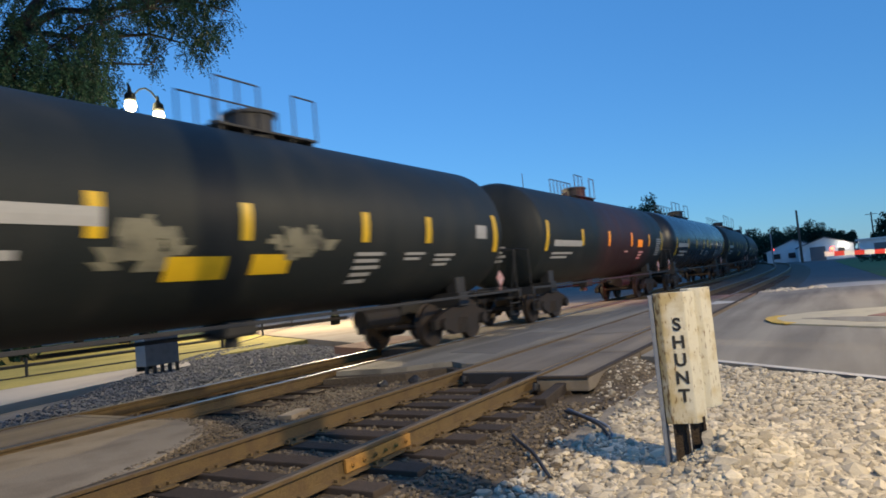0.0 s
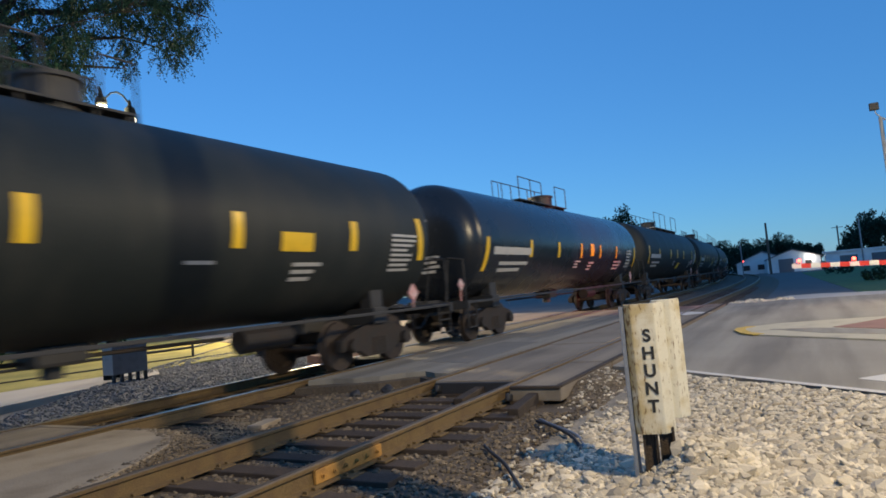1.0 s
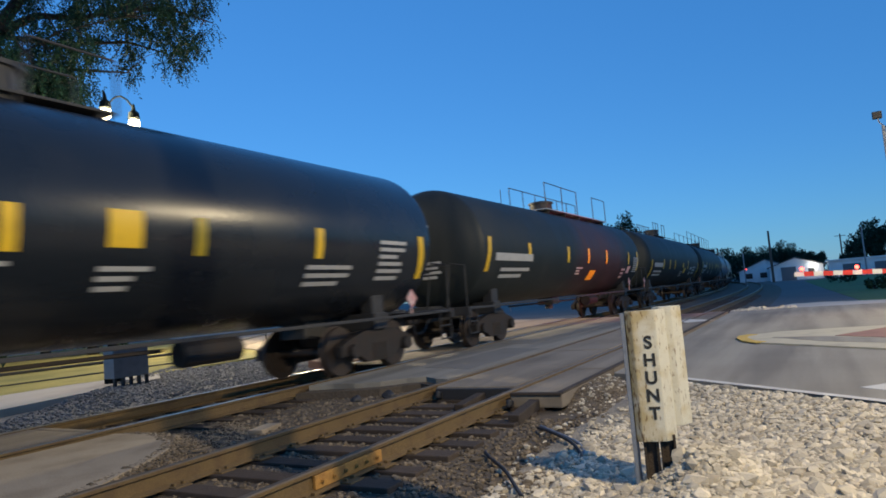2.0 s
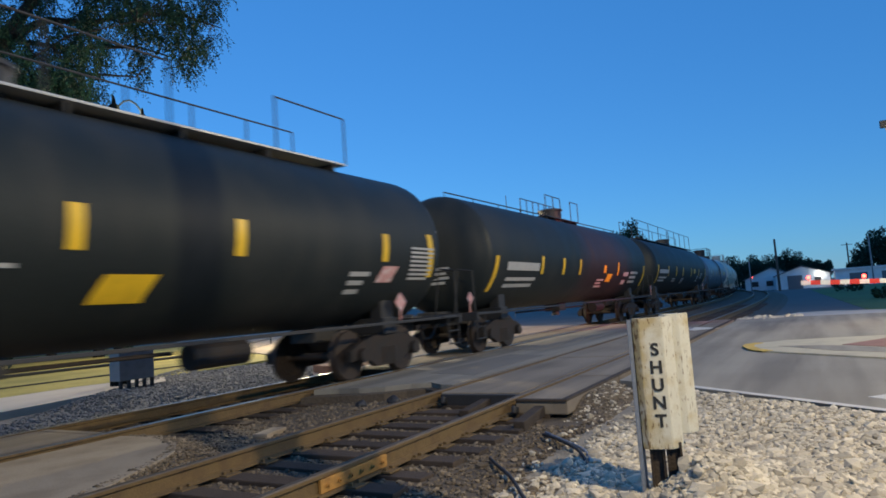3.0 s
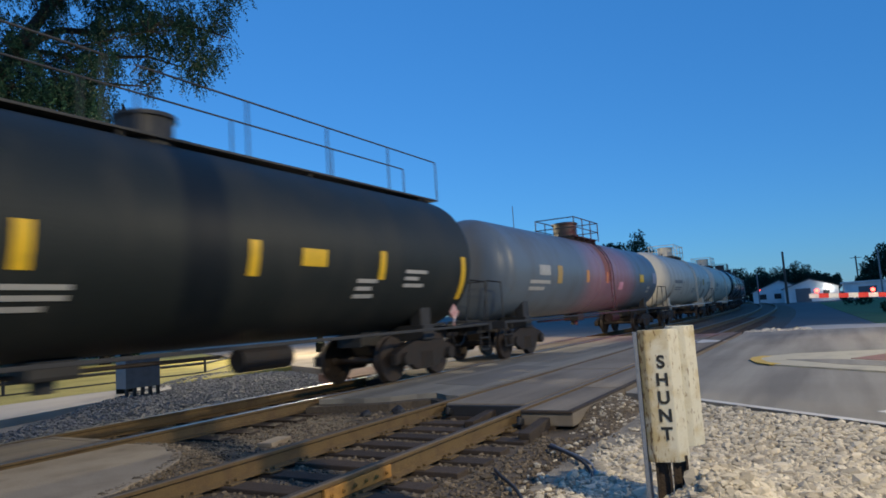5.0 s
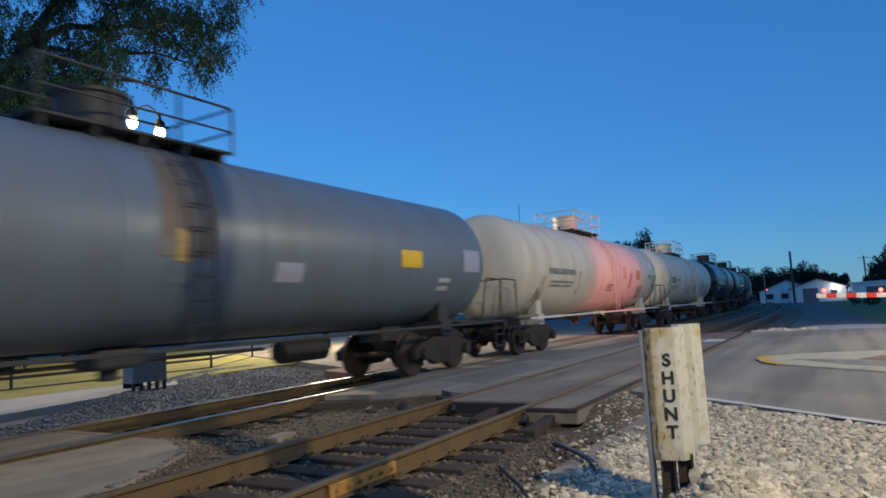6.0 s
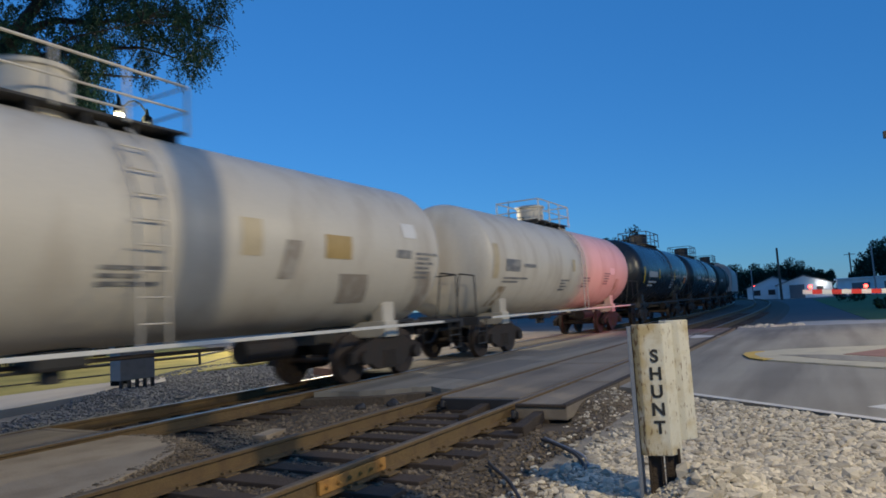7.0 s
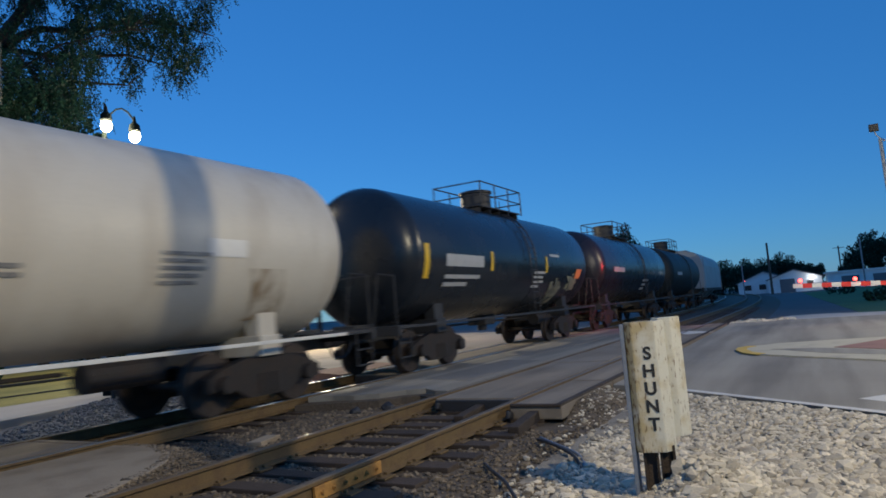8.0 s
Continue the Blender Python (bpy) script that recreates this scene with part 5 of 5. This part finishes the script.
def big_tree():
    """A broad tree; local x runs out along its lowest long limb, which reaches over the path."""
    t = empty("tree", "large dark green tree with drooping feathery foliage", "tree", (8.0, 21.5, -0.1), rz=-30)
    rng = random.Random(8)
    bm = bmesh.new()
    ways = [
        [(0, 0, 0, 0.48), (0.1, 0, 2.5, 0.40), (0.3, 0, 4.8, 0.36)],
        [(0.3, 0, 4.6, 0.28), (1.5, -0.2, 7.6, 0.22), (2.6, -0.3, 10.1, 0.19), (3.4, -0.1, 11.6, 0.15), (4.2, 0.3, 13.6, 0.09), (4.8, 0.5, 15.4, 0.04)],
        [(2.6, -0.3, 10.1, 0.13), (3.7, -0.3, 10.85, 0.11), (4.8, -0.1, 11.0, 0.09), (6.2, 0.2, 11.7, 0.07), (7.8, 0.5, 12.0, 0.045), (9.0, 0.4, 11.7, 0.02)],
        [(3.4, -0.1, 11.6, 0.09), (5.0, -0.8, 12.8, 0.07), (7.0, -1.2, 13.3, 0.05), (8.9, -1.3, 12.9, 0.02)],
        [(1.5, -0.2, 7.6, 0.13), (3.0, 0.3, 8.6, 0.10), (4.6, 0.6, 9.6, 0.07), (6.2, 0.7, 9.7, 0.02)],
        [(1.5, -0.2, 7.6, 0.07), (2.6, -1.3, 8.6, 0.045), (4.2, -1.8, 9.8, 0.03), (6.0, -1.9, 10.5, 0.012)],
        [(2.6, -0.3, 10.1, 0.09), (4.2, 1.2, 10.6, 0.07), (6.4, 1.8, 11.2, 0.05), (7.8, 2.0, 11.0, 0.02)],
        [(0.3, 0, 4.7, 0.22), (-1.5, 0.8, 7.5, 0.17), (-3.4, 1.2, 10.2, 0.11), (-5.2, 1.5, 12.4, 0.03)],
        [(0.3, 0, 4.7, 0.22), (0.2, 1.8, 7.8, 0.16), (0.5, 3.6, 10.6, 0.10), (0.8, 5.0, 12.8, 0.03)],
        [(0.3, 0, 4.7, 0.20), (-0.6, -1.8, 7.6, 0.15), (-1.4, -3.6, 10.0, 0.09), (-1.8, -4.8, 12.0, 0.03)],
        [(1.5, -0.2, 7.6, 0.12), (0.9, 0.2, 10.5, 0.10), (0.4, 0.4, 13.2, 0.07), (0.2, 0.3, 15.6, 0.03)],
    ]
    nodes = []
    for way in ways:
        for p, q in zip(way, way[1:]):
            rod(bm, p[:3], q[:3], p[3], 8, q[3])
            for k in (0.25, 0.5, 0.75, 1.0):
                if q[2] > 6.5:
                    nodes.append(Vector(p[:3]).lerp(Vector(q[:3]), k))
    heads = []

    def head(x, y, z, spread):
        c = Vector((x, y, z))
        near = min(nodes, key=lambda v: (v - c).length_squared)
        if 0.25 < (near - c).length < 3.2:
            mid = near.lerp(c, 0.5) + Vector((0, 0, 0.12 * (near - c).length))
            rod(bm, near, mid, 0.015, 5, 0.010)
            rod(bm, mid, c, 0.010, 5, 0.004)
        heads.append((x, y, z, spread))

    # foliage along the limbs
    for v in nodes:
        if rng.random() < 0.48:
            for _ in range(4):
                head(v.x + rng.gauss(0, 0.32), v.y + rng.gauss(0, 0.6), v.z + rng.uniform(-0.35, 0.45), 0.15)
    # the crown is closed low over the trunk
    for _ in range(640):
        x = rng.uniform(-4.5, 4.95)
        head(x, rng.uniform(-2.4, 3.0), rng.uniform(7.9 + max(0, x - 4.3) * 1.0, 10.1), 0.26)
    # loose hanging sprays at the outer end
    for _ in range(38):
        x = rng.uniform(4.8, 9.5)
        low = 9.9 + 0.50 * max(0, x - 6.6)
        y, z = rng.uniform(-1.8, 2.2), low + rng.random() ** 0.9 * (13.9 - low)
        for _ in range(4):
            head(x + rng.gauss(0, 0.2), y + rng.gauss(0, 0.3), z + rng.gauss(0, 0.2), 0.13)
    for _ in range(60):
        x = rng.uniform(-4, 7.3)
        y, z = rng.uniform(-4, 4.5), rng.uniform(11.0, 15.5 - 0.2 * abs(x))
        for _ in range(3):
            head(x + rng.gauss(0, 0.25), y + rng.gauss(0, 0.3), z + rng.gauss(0, 0.25), 0.15)
    part("trunk", bm, M_BARK, t, "dark trunk with spreading limbs")
    fronds("crown", t, heads, 4, 9)
    return t


big_tree()


def pole_thing(name, at, h, r, label, category="pole", arms=0, lean=0.0, material=None):
    p = empty(name, label, category, at)
    bm = bmesh.new()
    rod(bm, (0, 0, -0.3), (lean, 0, h), r, 10, r * 0.7)
    part("shaft", bm, material or M_POLE, p)
    for k in range(arms):
        bm = bmesh.new()
        box(bm, -0.06, 0.06, -1.1, 1.1, h - 0.5 - k * 0.9, h - 0.38 - k * 0.9)
        part("crossarm", bm, M_POLE, p)
    return p


def polar(d, az):
    return d * math.cos(radians(az)), d * math.sin(radians(az))


pole_thing("utility_pole", (*polar(122, 2.66), -0.3), 8.6, 0.22, "dark leaning wooden pole without wires", lean=0.0)
pole_thing("utility_pole", (*polar(170, -2.1), -0.3), 9.0, 0.2, "distant wooden pole with a crossarm", arms=1)
pole_thing("utility_pole", (*polar(210, -2.5), -0.3), 9.0, 0.2, "distant wooden pole with a crossarm", arms=1)


pole_thing("light_mast", (*polar(122, -3.50), -0.3), 7.6, 0.14, "distant pale metal pole before the trees", material=M_GALV)


def light_pole():
    p = empty("light_pole", "tall grey pole with a box floodlight on top", "light pole", (*polar(34, -5.66), -0.1))
    bm = bmesh.new()
    rod(bm, (0, -0.06, -0.2), (0, 0.0, 7.28), 0.10, 12, 0.075)
    part("shaft", bm, M_GALV, p)
    bm = bmesh.new()
    box(bm, -0.10, 0.10, 0.0, 0.36, 7.62, 7.94, 0.03)
    box(bm, -0.13, -0.10, 0.02, 0.34, 7.64, 7.92, 0.01)
    part("floodlight", bm, M_DARK, p, "unlit box floodlight")
    bm = bmesh.new()
    pipe(bm, [(0, -0.12, 7.2), (0, 0.0, 7.3), (0, 0.12, 7.44), (0, 0.18, 7.66)], 0.025)
    box(bm, -0.05, 0.05, -0.17, -0.10, 7.12, 7.22, 0.01)
    part("bracket", bm, M_GALV, p)


light_pole()


def house(name, d, az, w, depth, wall, ridge, turn, label):
    x, y = polar(d, az)
    h = empty(name, label, "house", (x, y, -0.3), rz=turn)
    bm = bmesh.new()
    v = [bm.verts.new(q) for q in ((-depth, -w / 2, 0), (-depth, w / 2, 0), (-depth, w / 2, wall), (-depth, 0, ridge), (-depth, -w / 2, wall))]
    v2 = [bm.verts.new((q.co.x + 2 * depth, q.co.y, q.co.z)) for q in v]
    bm.faces.new(v)
    bm.faces.new(v2[::-1])
    for i in range(5):
        j = (i + 1) % 5
        bm.faces.new((v[i], v2[i], v2[j], v[j]))
    bmesh.ops.recalc_face_normals(bm, faces=bm.faces)
    part("wall", bm, M_WALLW, h, "white siding wall")
    for s in (-1, 1):
        bm = bmesh.new()
        pts = [(0, ridge + 0.05), (s * (w / 2 + 0.4), wall - 0.05 - 0.4 * (ridge - wall) / (w / 2)), (s * (w / 2 + 0.4), wall + 0.10 - 0.4 * (ridge - wall) / (w / 2)), (0, ridge + 0.22)]
        a = [bm.verts.new((-depth - 0.3, y, z)) for y, z in pts]
        b = [bm.verts.new((depth + 0.3, y, z)) for y, z in pts]
        bm.faces.new(a)
        bm.faces.new(b[::-1])
        for i in range(4):
            bm.faces.new((a[i], b[i], b[(i + 1) % 4], a[(i + 1) % 4]))
        bmesh.ops.recalc_face_normals(bm, faces=bm.faces)
        part("roof", bm, M_ROOF, h, "grey roof slope")
    return h


def opening(parent, x, y, z0, z1, w, material, name, label):
    bm = bmesh.new()
    box(bm, x - 0.06, x + 0.03, y - w / 2, y + w / 2, z0, z1, 0.01)
    o = part(name, bm, material, parent, label)
    return o


h1 = house("house", 140, 1.0, 8.6, 6, 2.5, 3.9, 0, "white gabled building with a floodlight")
opening(h1, -6, 1.2, 0.0, 2.4, 2.4, M_ROOF, "door", "grey garage door")
opening(h1, -6, -2.4, 0.9, 1.9, 1.0, M_DARK, "window", "dark window")
h2 = house("house", 150, 3.0, 9.5, 7, 2.3, 4.2, 0, "white house with a grey roof behind the pole")
opening(h2, -7, 0.4, 0.8, 1.8, 1.2, M_DARK, "window", "dark window")
opening(h2, -7, 3.0, 0.8, 1.8, 1.2, M_DARK, "window", "dark window")


def shed():
    x, y = polar(132, -4.6)
    h = empty("long_shed", "long low white metal building", "building", (x, y, -0.3))
    bm = bmesh.new()
    box(bm, 0, 10, -8.0, 8.0, 0, 2.75, 0.03)
    part("wall", bm, M_WALLW, h)
    bm = bmesh.new()
    box(bm, -0.3, 10.3, -8.3, 8.3, 2.75, 3.0, 0.03)
    part("roof", bm, M_WALLW, h, "pale flat roof edge")
    for k in (-5, 0, 4.6):
        opening(h, 0, k, 0, 2.1, 2.6, M_ROOF, "door", "grey roller door")


shed()


def flood():
    x, y = polar(133.2, -0.12)
    f = empty("wall_lamp", "bright white lamp on the gable", "lamp", (x, y, 2.0))
    bm = bmesh.new()
    bmesh.ops.create_uvsphere(bm, u_segments=12, v_segments=8, radius=0.26)
    part("bulb", bm, G_WHITE, f, "", True)
    bm = bmesh.new()
    rod(bm, (0.3, 0, 0), (1.0, 0, 0.1), 0.08, 8)
    part("bracket", bm, M_DARK, f)


flood()


def far_signal():
    x, y = polar(100, 4.62)
    f = empty("signal_mast", "distant crossing signal showing a red lamp", "signal", (x, y, -0.3))
    bm = bmesh.new()
    rod(bm, (0, 0, 0), (0, 0, 4.6), 0.08, 8)
    part("mast", bm, M_GALV, f)
    bm = bmesh.new()
    bmesh.ops.create_uvsphere(bm, u_segments=10, v_segments=8, radius=0.055)
    bmesh.ops.translate(bm, verts=bm.verts, vec=(-0.15, -0.2, 2.35))
    part("lens", bm, G_RED, f, "lit red lens", True)
    x, y = polar(142, 2.12)
    g = empty("porch_lamp", "small white lamp on the house wall", "lamp", (x, y, 1.35))
    bm = bmesh.new()
    bmesh.ops.create_uvsphere(bm, u_segments=10, v_segments=8, radius=0.13)
    part("bulb", bm, G_WHITE, g, "", True)


far_signal()


def far_tree(d, az, h, w, seed, label="dark rounded tree in the distance"):
    x, y = polar(d, az)
    t = empty("tree", label, "tree", (x, y, -0.3), "distant trees")
    rng = random.Random(seed)
    bm = bmesh.new()
    tips = []
    rod(bm, (0, 0, -0.1), (0, 0, h * 0.35), 0.3, 8, 0.22)
    for k in range(7):
        a = 2 * math.pi * k / 7 + rng.uniform(-0.3, 0.3)
        limb(bm, (0, 0, h * 0.3), (math.cos(a) * w * 0.36, math.sin(a) * w * 0.36, h * rng.uniform(0.5, 0.85)), 0.14, 0.04, rng, 1, tips)
    part("trunk", bm, M_BARK, t)
    cs = [(px, py, pz, w * rng.uniform(0.10, 0.2)) for px, py, pz in tips] + [(rng.uniform(-w, w) * 0.4, rng.uniform(-w, w) * 0.4, h * rng.uniform(0.15, 0.8), w * 0.18) for _ in range(14)]
    leaf_cloud("crown", t, cs, 5000, 0.42, seed + 50)


for d, az, h, w, sd in ((175, 4.8, 7.4, 9, 1), (185, 3.6, 6.6, 8, 2), (200, 2.2, 8.0, 9, 3), (205, 1.0, 7.6, 10, 4), (195, 0.0, 6.6, 7, 5), (150, -3.9, 9.3, 8, 6), (165, 6.2, 6.0, 9, 7), (170, 7.6, 7.0, 9, 8), (150, -5.6, 8.8, 9, 9), (160, -2.7, 4.2, 5, 10), (190, 9.0, 8.0, 10, 11), (120, 14.6, 13.5, 9, 12), (124, 16.2, 12.5, 8, 13)):
    far_tree(d, az, h, w, sd)

def shrub(x, y, h, w, seed):
    t = empty("shrub", "low dark green shrub on the grass", "shrub", (x, y, -0.3), "shrubs on the grass")
    rng = random.Random(seed)
    bm = bmesh.new()
    for _ in range(5):
        rod(bm, (rng.uniform(-0.1, 0.1), rng.uniform(-0.1, 0.1), -0.1), (rng.uniform(-w, w) * 0.3, rng.uniform(-w, w) * 0.3, h * 0.7), 0.03, 5, 0.012)
    part("stems", bm, M_BARK, t)
    leaf_cloud("foliage", t, [(rng.uniform(-w, w) * 0.35, rng.uniform(-w, w) * 0.4, h * rng.uniform(0.25, 0.75), h * 0.32) for _ in range(9)], 900, 0.16, seed)


shrub(79.7, -2.5, 1.3, 3.0, 71)
shrub(50.4, -3.4, 0.9, 2.6, 72)
shrub(50.8, -5.2, 0.8, 2.0, 73)

slab("lawn", ((29.5, -2.0), (36.0, -1.75), (79, 0.0), (112, 1.2), (128, -6), (125, -30), (34, -24)), -0.32, -0.285, M_GRASS, "rough grass beside the lot")


def rubble_spots(rng, n):
    k = rng.uniform(0, 1, n)
    x = 26.2 + rng.normal(0, 0.75, n) + 1.6 * k
    y = 2.7 - 2.0 * k ** 0.8
    return x, y, -0.20 + 0.13 * np.exp(-((x - 26.8) / 1.1) ** 2)


slab("concrete_apron", ((25.4, 1.15), (28.3, 1.7), (31.0, 0.85), (31.0, -0.3), (27.5, -6), (24, -15), (18.5, -15), (22.1, -1.7), (24.6, 0.12)), -0.34, -0.07, M_PALE, "pale dusty concrete apron behind the stone bank")
stones("rubble", 900, rubble_spots, 0.075, M_LIME, "low bank of pale broken stone beside the road", 21)


for d, az, h, w, sd in ((31, 64.2, 9.6, 7, 35), (34, 67.5, 11, 8, 36), (38, 57.4, 6.4, 4, 37), (46, 60.5, 8.0, 6, 31), (52, 64, 9.5, 8, 32), (40, 68, 7.0, 7, 33), (60, 57.0, 6.6, 6, 34)):
    far_tree(d, az, h, w, sd, "leafy dark tree beyond the lawn")
pole_thing("antenna_mast", (*polar(60, 23.62), -0.2), 11.1, 0.05, "thin grey antenna mast far behind the train", material=M_GALV)


def field_fence():
    """Two-rail pipe fence along the lawn."""
    f = empty("fence", "dark two-rail pipe fence along the lawn", "fence", (0, 0, -0.05))
    pts = [(-9, 21.6), (-3, 20.6), (3, 19.6), (9.1, 18.6), (14.78, 17.75), (19.6, 21.0), (25.0, 24.6)]
    for x, y in pts:
        bm = bmesh.new()
        rod(bm, (x, y, -0.2), (x, y, 0.50), 0.040, 8)
        part("post", bm, M_DARK, f)
    for z, r in ((0.02, 0.024), (0.31, 0.042)):
        for p, q in zip(pts, pts[1:]):
            bm = bmesh.new()
            rod(bm, (*p, z), (*q, z), r, 6)
            part("rail", bm, M_DARK, f)


field_fence()


def cabinet():
    c = empty("equipment_cabinet", "grey metal cabinet standing on short legs", "cabinet", (9.58, 13.75, -0.16), rz=-3)
    bm = bmesh.new()
    box(bm, -0.42, 0.42, -0.2, 0.2, 0.28, 0.95, 0.015)
    part("body", bm, M_GALV, c)
    for x in (-0.38, -0.19, 0, 0.19, 0.38):
        bm = bmesh.new()
        box(bm, x - 0.03, x + 0.03, -0.19, -0.13, -0.05, 0.285)
        part("leg", bm, M_DARK, c)


cabinet()


def debris():
    def lump(name, at, size, material, label, rz):
        bm = bmesh.new()
        if name == "concrete_chunk":
            box(bm, -size[0] / 2, size[0] / 2, -size[1] / 2, size[1] / 2, -0.03, size[2], min(size) * 0.25)
        else:
            bmesh.ops.create_icosphere(bm, subdivisions=3, radius=0.5)
            for v in bm.verts:
                v.co = Vector((v.co.x * size[0], v.co.y * size[1], v.co.z * size[2] * 1.6))
        for v in bm.verts:
            v.co += Vector((noise.noise(v.co * 9), noise.noise(v.co * 9 + Vector((5, 1, 2))), noise.noise(v.co * 9 + Vector((1, 7, 3))))) * min(size) * 0.35
        ob = link(name, bm, material)
        ob.matrix_world = pose(*at, 0, 0, rz)
        tagged(ob, label, name.replace("_", " "))
    lump("concrete_chunk", (6.33, 6.33, -0.215), (0.44, 0.22, 0.045), M_DUST, "flat pale broken concrete chunk on the ballast", 12)
    lump("rubble_lump", (8.9, 6.15, -0.21), (0.30, 0.22, 0.11), M_DARK, "black lump of broken asphalt", 40)
    lump("rubble_lump", (8.5, 6.5, -0.21), (0.24, 0.17, 0.09), M_DARK, "black lump of broken asphalt", 10)
    lump("rubble_lump", (9.2, 6.6, -0.21), (0.28, 0.2, 0.09), M_EARTH, "earthy lump of broken asphalt", 70)
    lump("rubble_lump", (3.9, 5.75, -0.16), (0.22, 0.15, 0.1), M_DARK, "dark lump at the pavement edge", 30)
    lump("rubble_lump", (3.55, 5.6, -0.16), (0.26, 0.13, 0.1), M_DARK, "dark lump at the pavement edge", 65)
    for k, (off, top) in enumerate(((0.0, 0.05), (0.09, 0.03), (-0.3, 0.02))):
        cu = bpy.data.curves.new("cable", "CURVE")
        cu.dimensions, cu.bevel_depth, cu.bevel_resolution = "3D", 0.016, 2
        sp = cu.splines.new("NURBS")
        ctrl = [(6.75 + off, 2.75, -0.19), (6.45 + off, 2.55, -0.19 + top), (6.15 + off, 2.25, -0.19 + top), (5.85 + off, 2.0 - off * 0.3, -0.175 + top * 0.5), (5.6 + off, 1.9, -0.2)]
        if k == 2:
            ctrl = [(x - 0.8, y + 0.1, z) for x, y, z in ctrl]
        sp.points.add(len(ctrl) - 1)
        for p, c in zip(sp.points, ctrl):
            p.co = (*c, 1)
        sp.use_endpoint_u = True
        tmp = bpy.data.objects.new("cable", cu)
        me = bpy.data.meshes.new_from_object(tmp)
        bpy.data.objects.remove(tmp)
        me.materials.append(M_DARK if k != 1 else M_GALV)
        tagged(new("cable", me), "loose black cable lying on the stones", "cable")


debris()


# ---- crossing gate ----
def crossing_gate():
    tip, foot = Vector((22.0, 0.46, 1.17)), Vector((24.4, -6.2, 0.84))
    g = empty("crossing_gate", "lowered red and white crossing gate with red lamps", "crossing gate", (foot.x, foot.y, -0.2))
    base = Vector((foot.x, foot.y, -0.2))
    d = (tip - foot).normalized()
    ln = (tip - foot).length
    side = Vector((-d.y, d.x, 0)).normalized()
    up = d.cross(side).normalized()
    if up.z < 0:
        up = -up
    n = 27
    step = ln / n
    for i in range(n):
        a = foot - base + d * step * i
        b = a + d * (step - 0.004)
        bm = bmesh.new()
        k = up * 0.068
        vs = []
        for o in (-0.012, 0.012):
            vs.append([bm.verts.new(q + side * o) for q in (a - k, b - k, b + k, a + k)])
        bm.faces.new(vs[0])
        bm.faces.new(vs[1][::-1])
        for j in range(4):
            bm.faces.new((vs[0][j], vs[1][j], vs[1][(j + 1) % 4], vs[0][(j + 1) % 4]))
        bmesh.ops.recalc_face_normals(bm, faces=bm.faces)
        part("arm_stripe", bm, M_GATER if (n - 1 - i) % 2 else M_GATEW, g, "red stripe" if (n - 1 - i) % 2 else "white stripe")
    for k in (0.03, 0.24, 0.45):
        c = tip - base - d * ln * k + up * 0.15
        bm = bmesh.new()
        lathe(bm, [(-0.06, 0.0), (-0.06, 0.04), (0.05, 0.055), (0.07, 0.04), (0.08, 0)], "X", 12)
        for v in bm.verts:
            v.co = Matrix.Rotation(radians(180), 3, "Z") @ v.co + c
        part("lamp", bm, G_RED, g, "lit red gate lamp", True)
        bm = bmesh.new()
        rod(bm, c - up * 0.09, c, 0.02, 6)
        part("lamp_bracket", bm, M_DARK, g)
    bm = bmesh.new()
    rod(bm, (0, -0.3, 0), (0, -0.3, 4.2), 0.07, 12)
    box(bm, -0.25, 0.25, -0.55, -0.05, 0.9, 1.6, 0.03)
    box(bm, -0.3, 0.3, -0.6, 0.0, 0, 0.12, 0.01)
    part("mast", bm, M_GALV, g, "grey mast with the gate motor")
    for y in (-0.75, 0.15):
        bm = bmesh.new()
        lathe(bm, [(-0.02, 0.0), (-0.02, 0.30), (0.0, 0.30), (0.0, 0.0)], "Y", 20)
        for v in bm.verts:
            v.co += Vector((y + 0.3, 0.1, 2.95))
        part("backing_disc", bm, M_DARK, g, "black round backing disc")


crossing_gate()


# ---- street lamps and a pole on the near side of the tracks ----
def street_lamp():
    s = empty("street_lamp", "grey street lamp with a warm lit head", "street lamp", (0.4, -6.7, -0.2))
    bm = bmesh.new()
    rod(bm, (0, 0, 0), (0, 0, 7.9), 0.10, 12, 0.06)
    pipe(bm, [(0, 0, 7.85), (0.5, 1.1, 8.05), (0.75, 1.6, 8.0)], 0.035)
    part("shaft", bm, M_GALV, s)
    bm = bmesh.new()
    box(bm, 0.62, 1.0, 1.4, 2.05, 7.93, 8.08, 0.05)
    part("head", bm, M_GALV, s)
    bm = bmesh.new()
    box(bm, 0.68, 0.94, 1.5, 1.95, 7.90, 7.93)
    part("lens", bm, G_LANTERN, s, "warm glowing lens")


street_lamp()
second = [o for o in scene.objects if o.name == "street_lamp"][0]
copy_thing(second, pose(19.2, -9.7, -0.02))
pole_thing("utility_pole", (2.80, -1.0, -0.2), 9.0, 0.145, "wooden pole beside the gravel", material=M_POLE)


# ---- what moves ----
def motions():
    for car, mid, arm in TRAIN:
        rows = []
        for i in range(41):
            t = i * 0.2
            s = mid - SPEED * t
            xa, ya, _ = along(s - arm, FAR)
            xb, yb, _ = along(s + arm, FAR)
            rows.append((t, pose((xa + xb) / 2, (ya + yb) / 2, 0, 0, 0, math.degrees(math.atan2(yb - ya, xb - xa)))))
        walk(car, rows)
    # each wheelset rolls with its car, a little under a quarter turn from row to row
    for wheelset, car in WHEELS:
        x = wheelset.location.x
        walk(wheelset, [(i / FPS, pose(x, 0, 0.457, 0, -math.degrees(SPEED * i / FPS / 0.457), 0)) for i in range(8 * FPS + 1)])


motions()
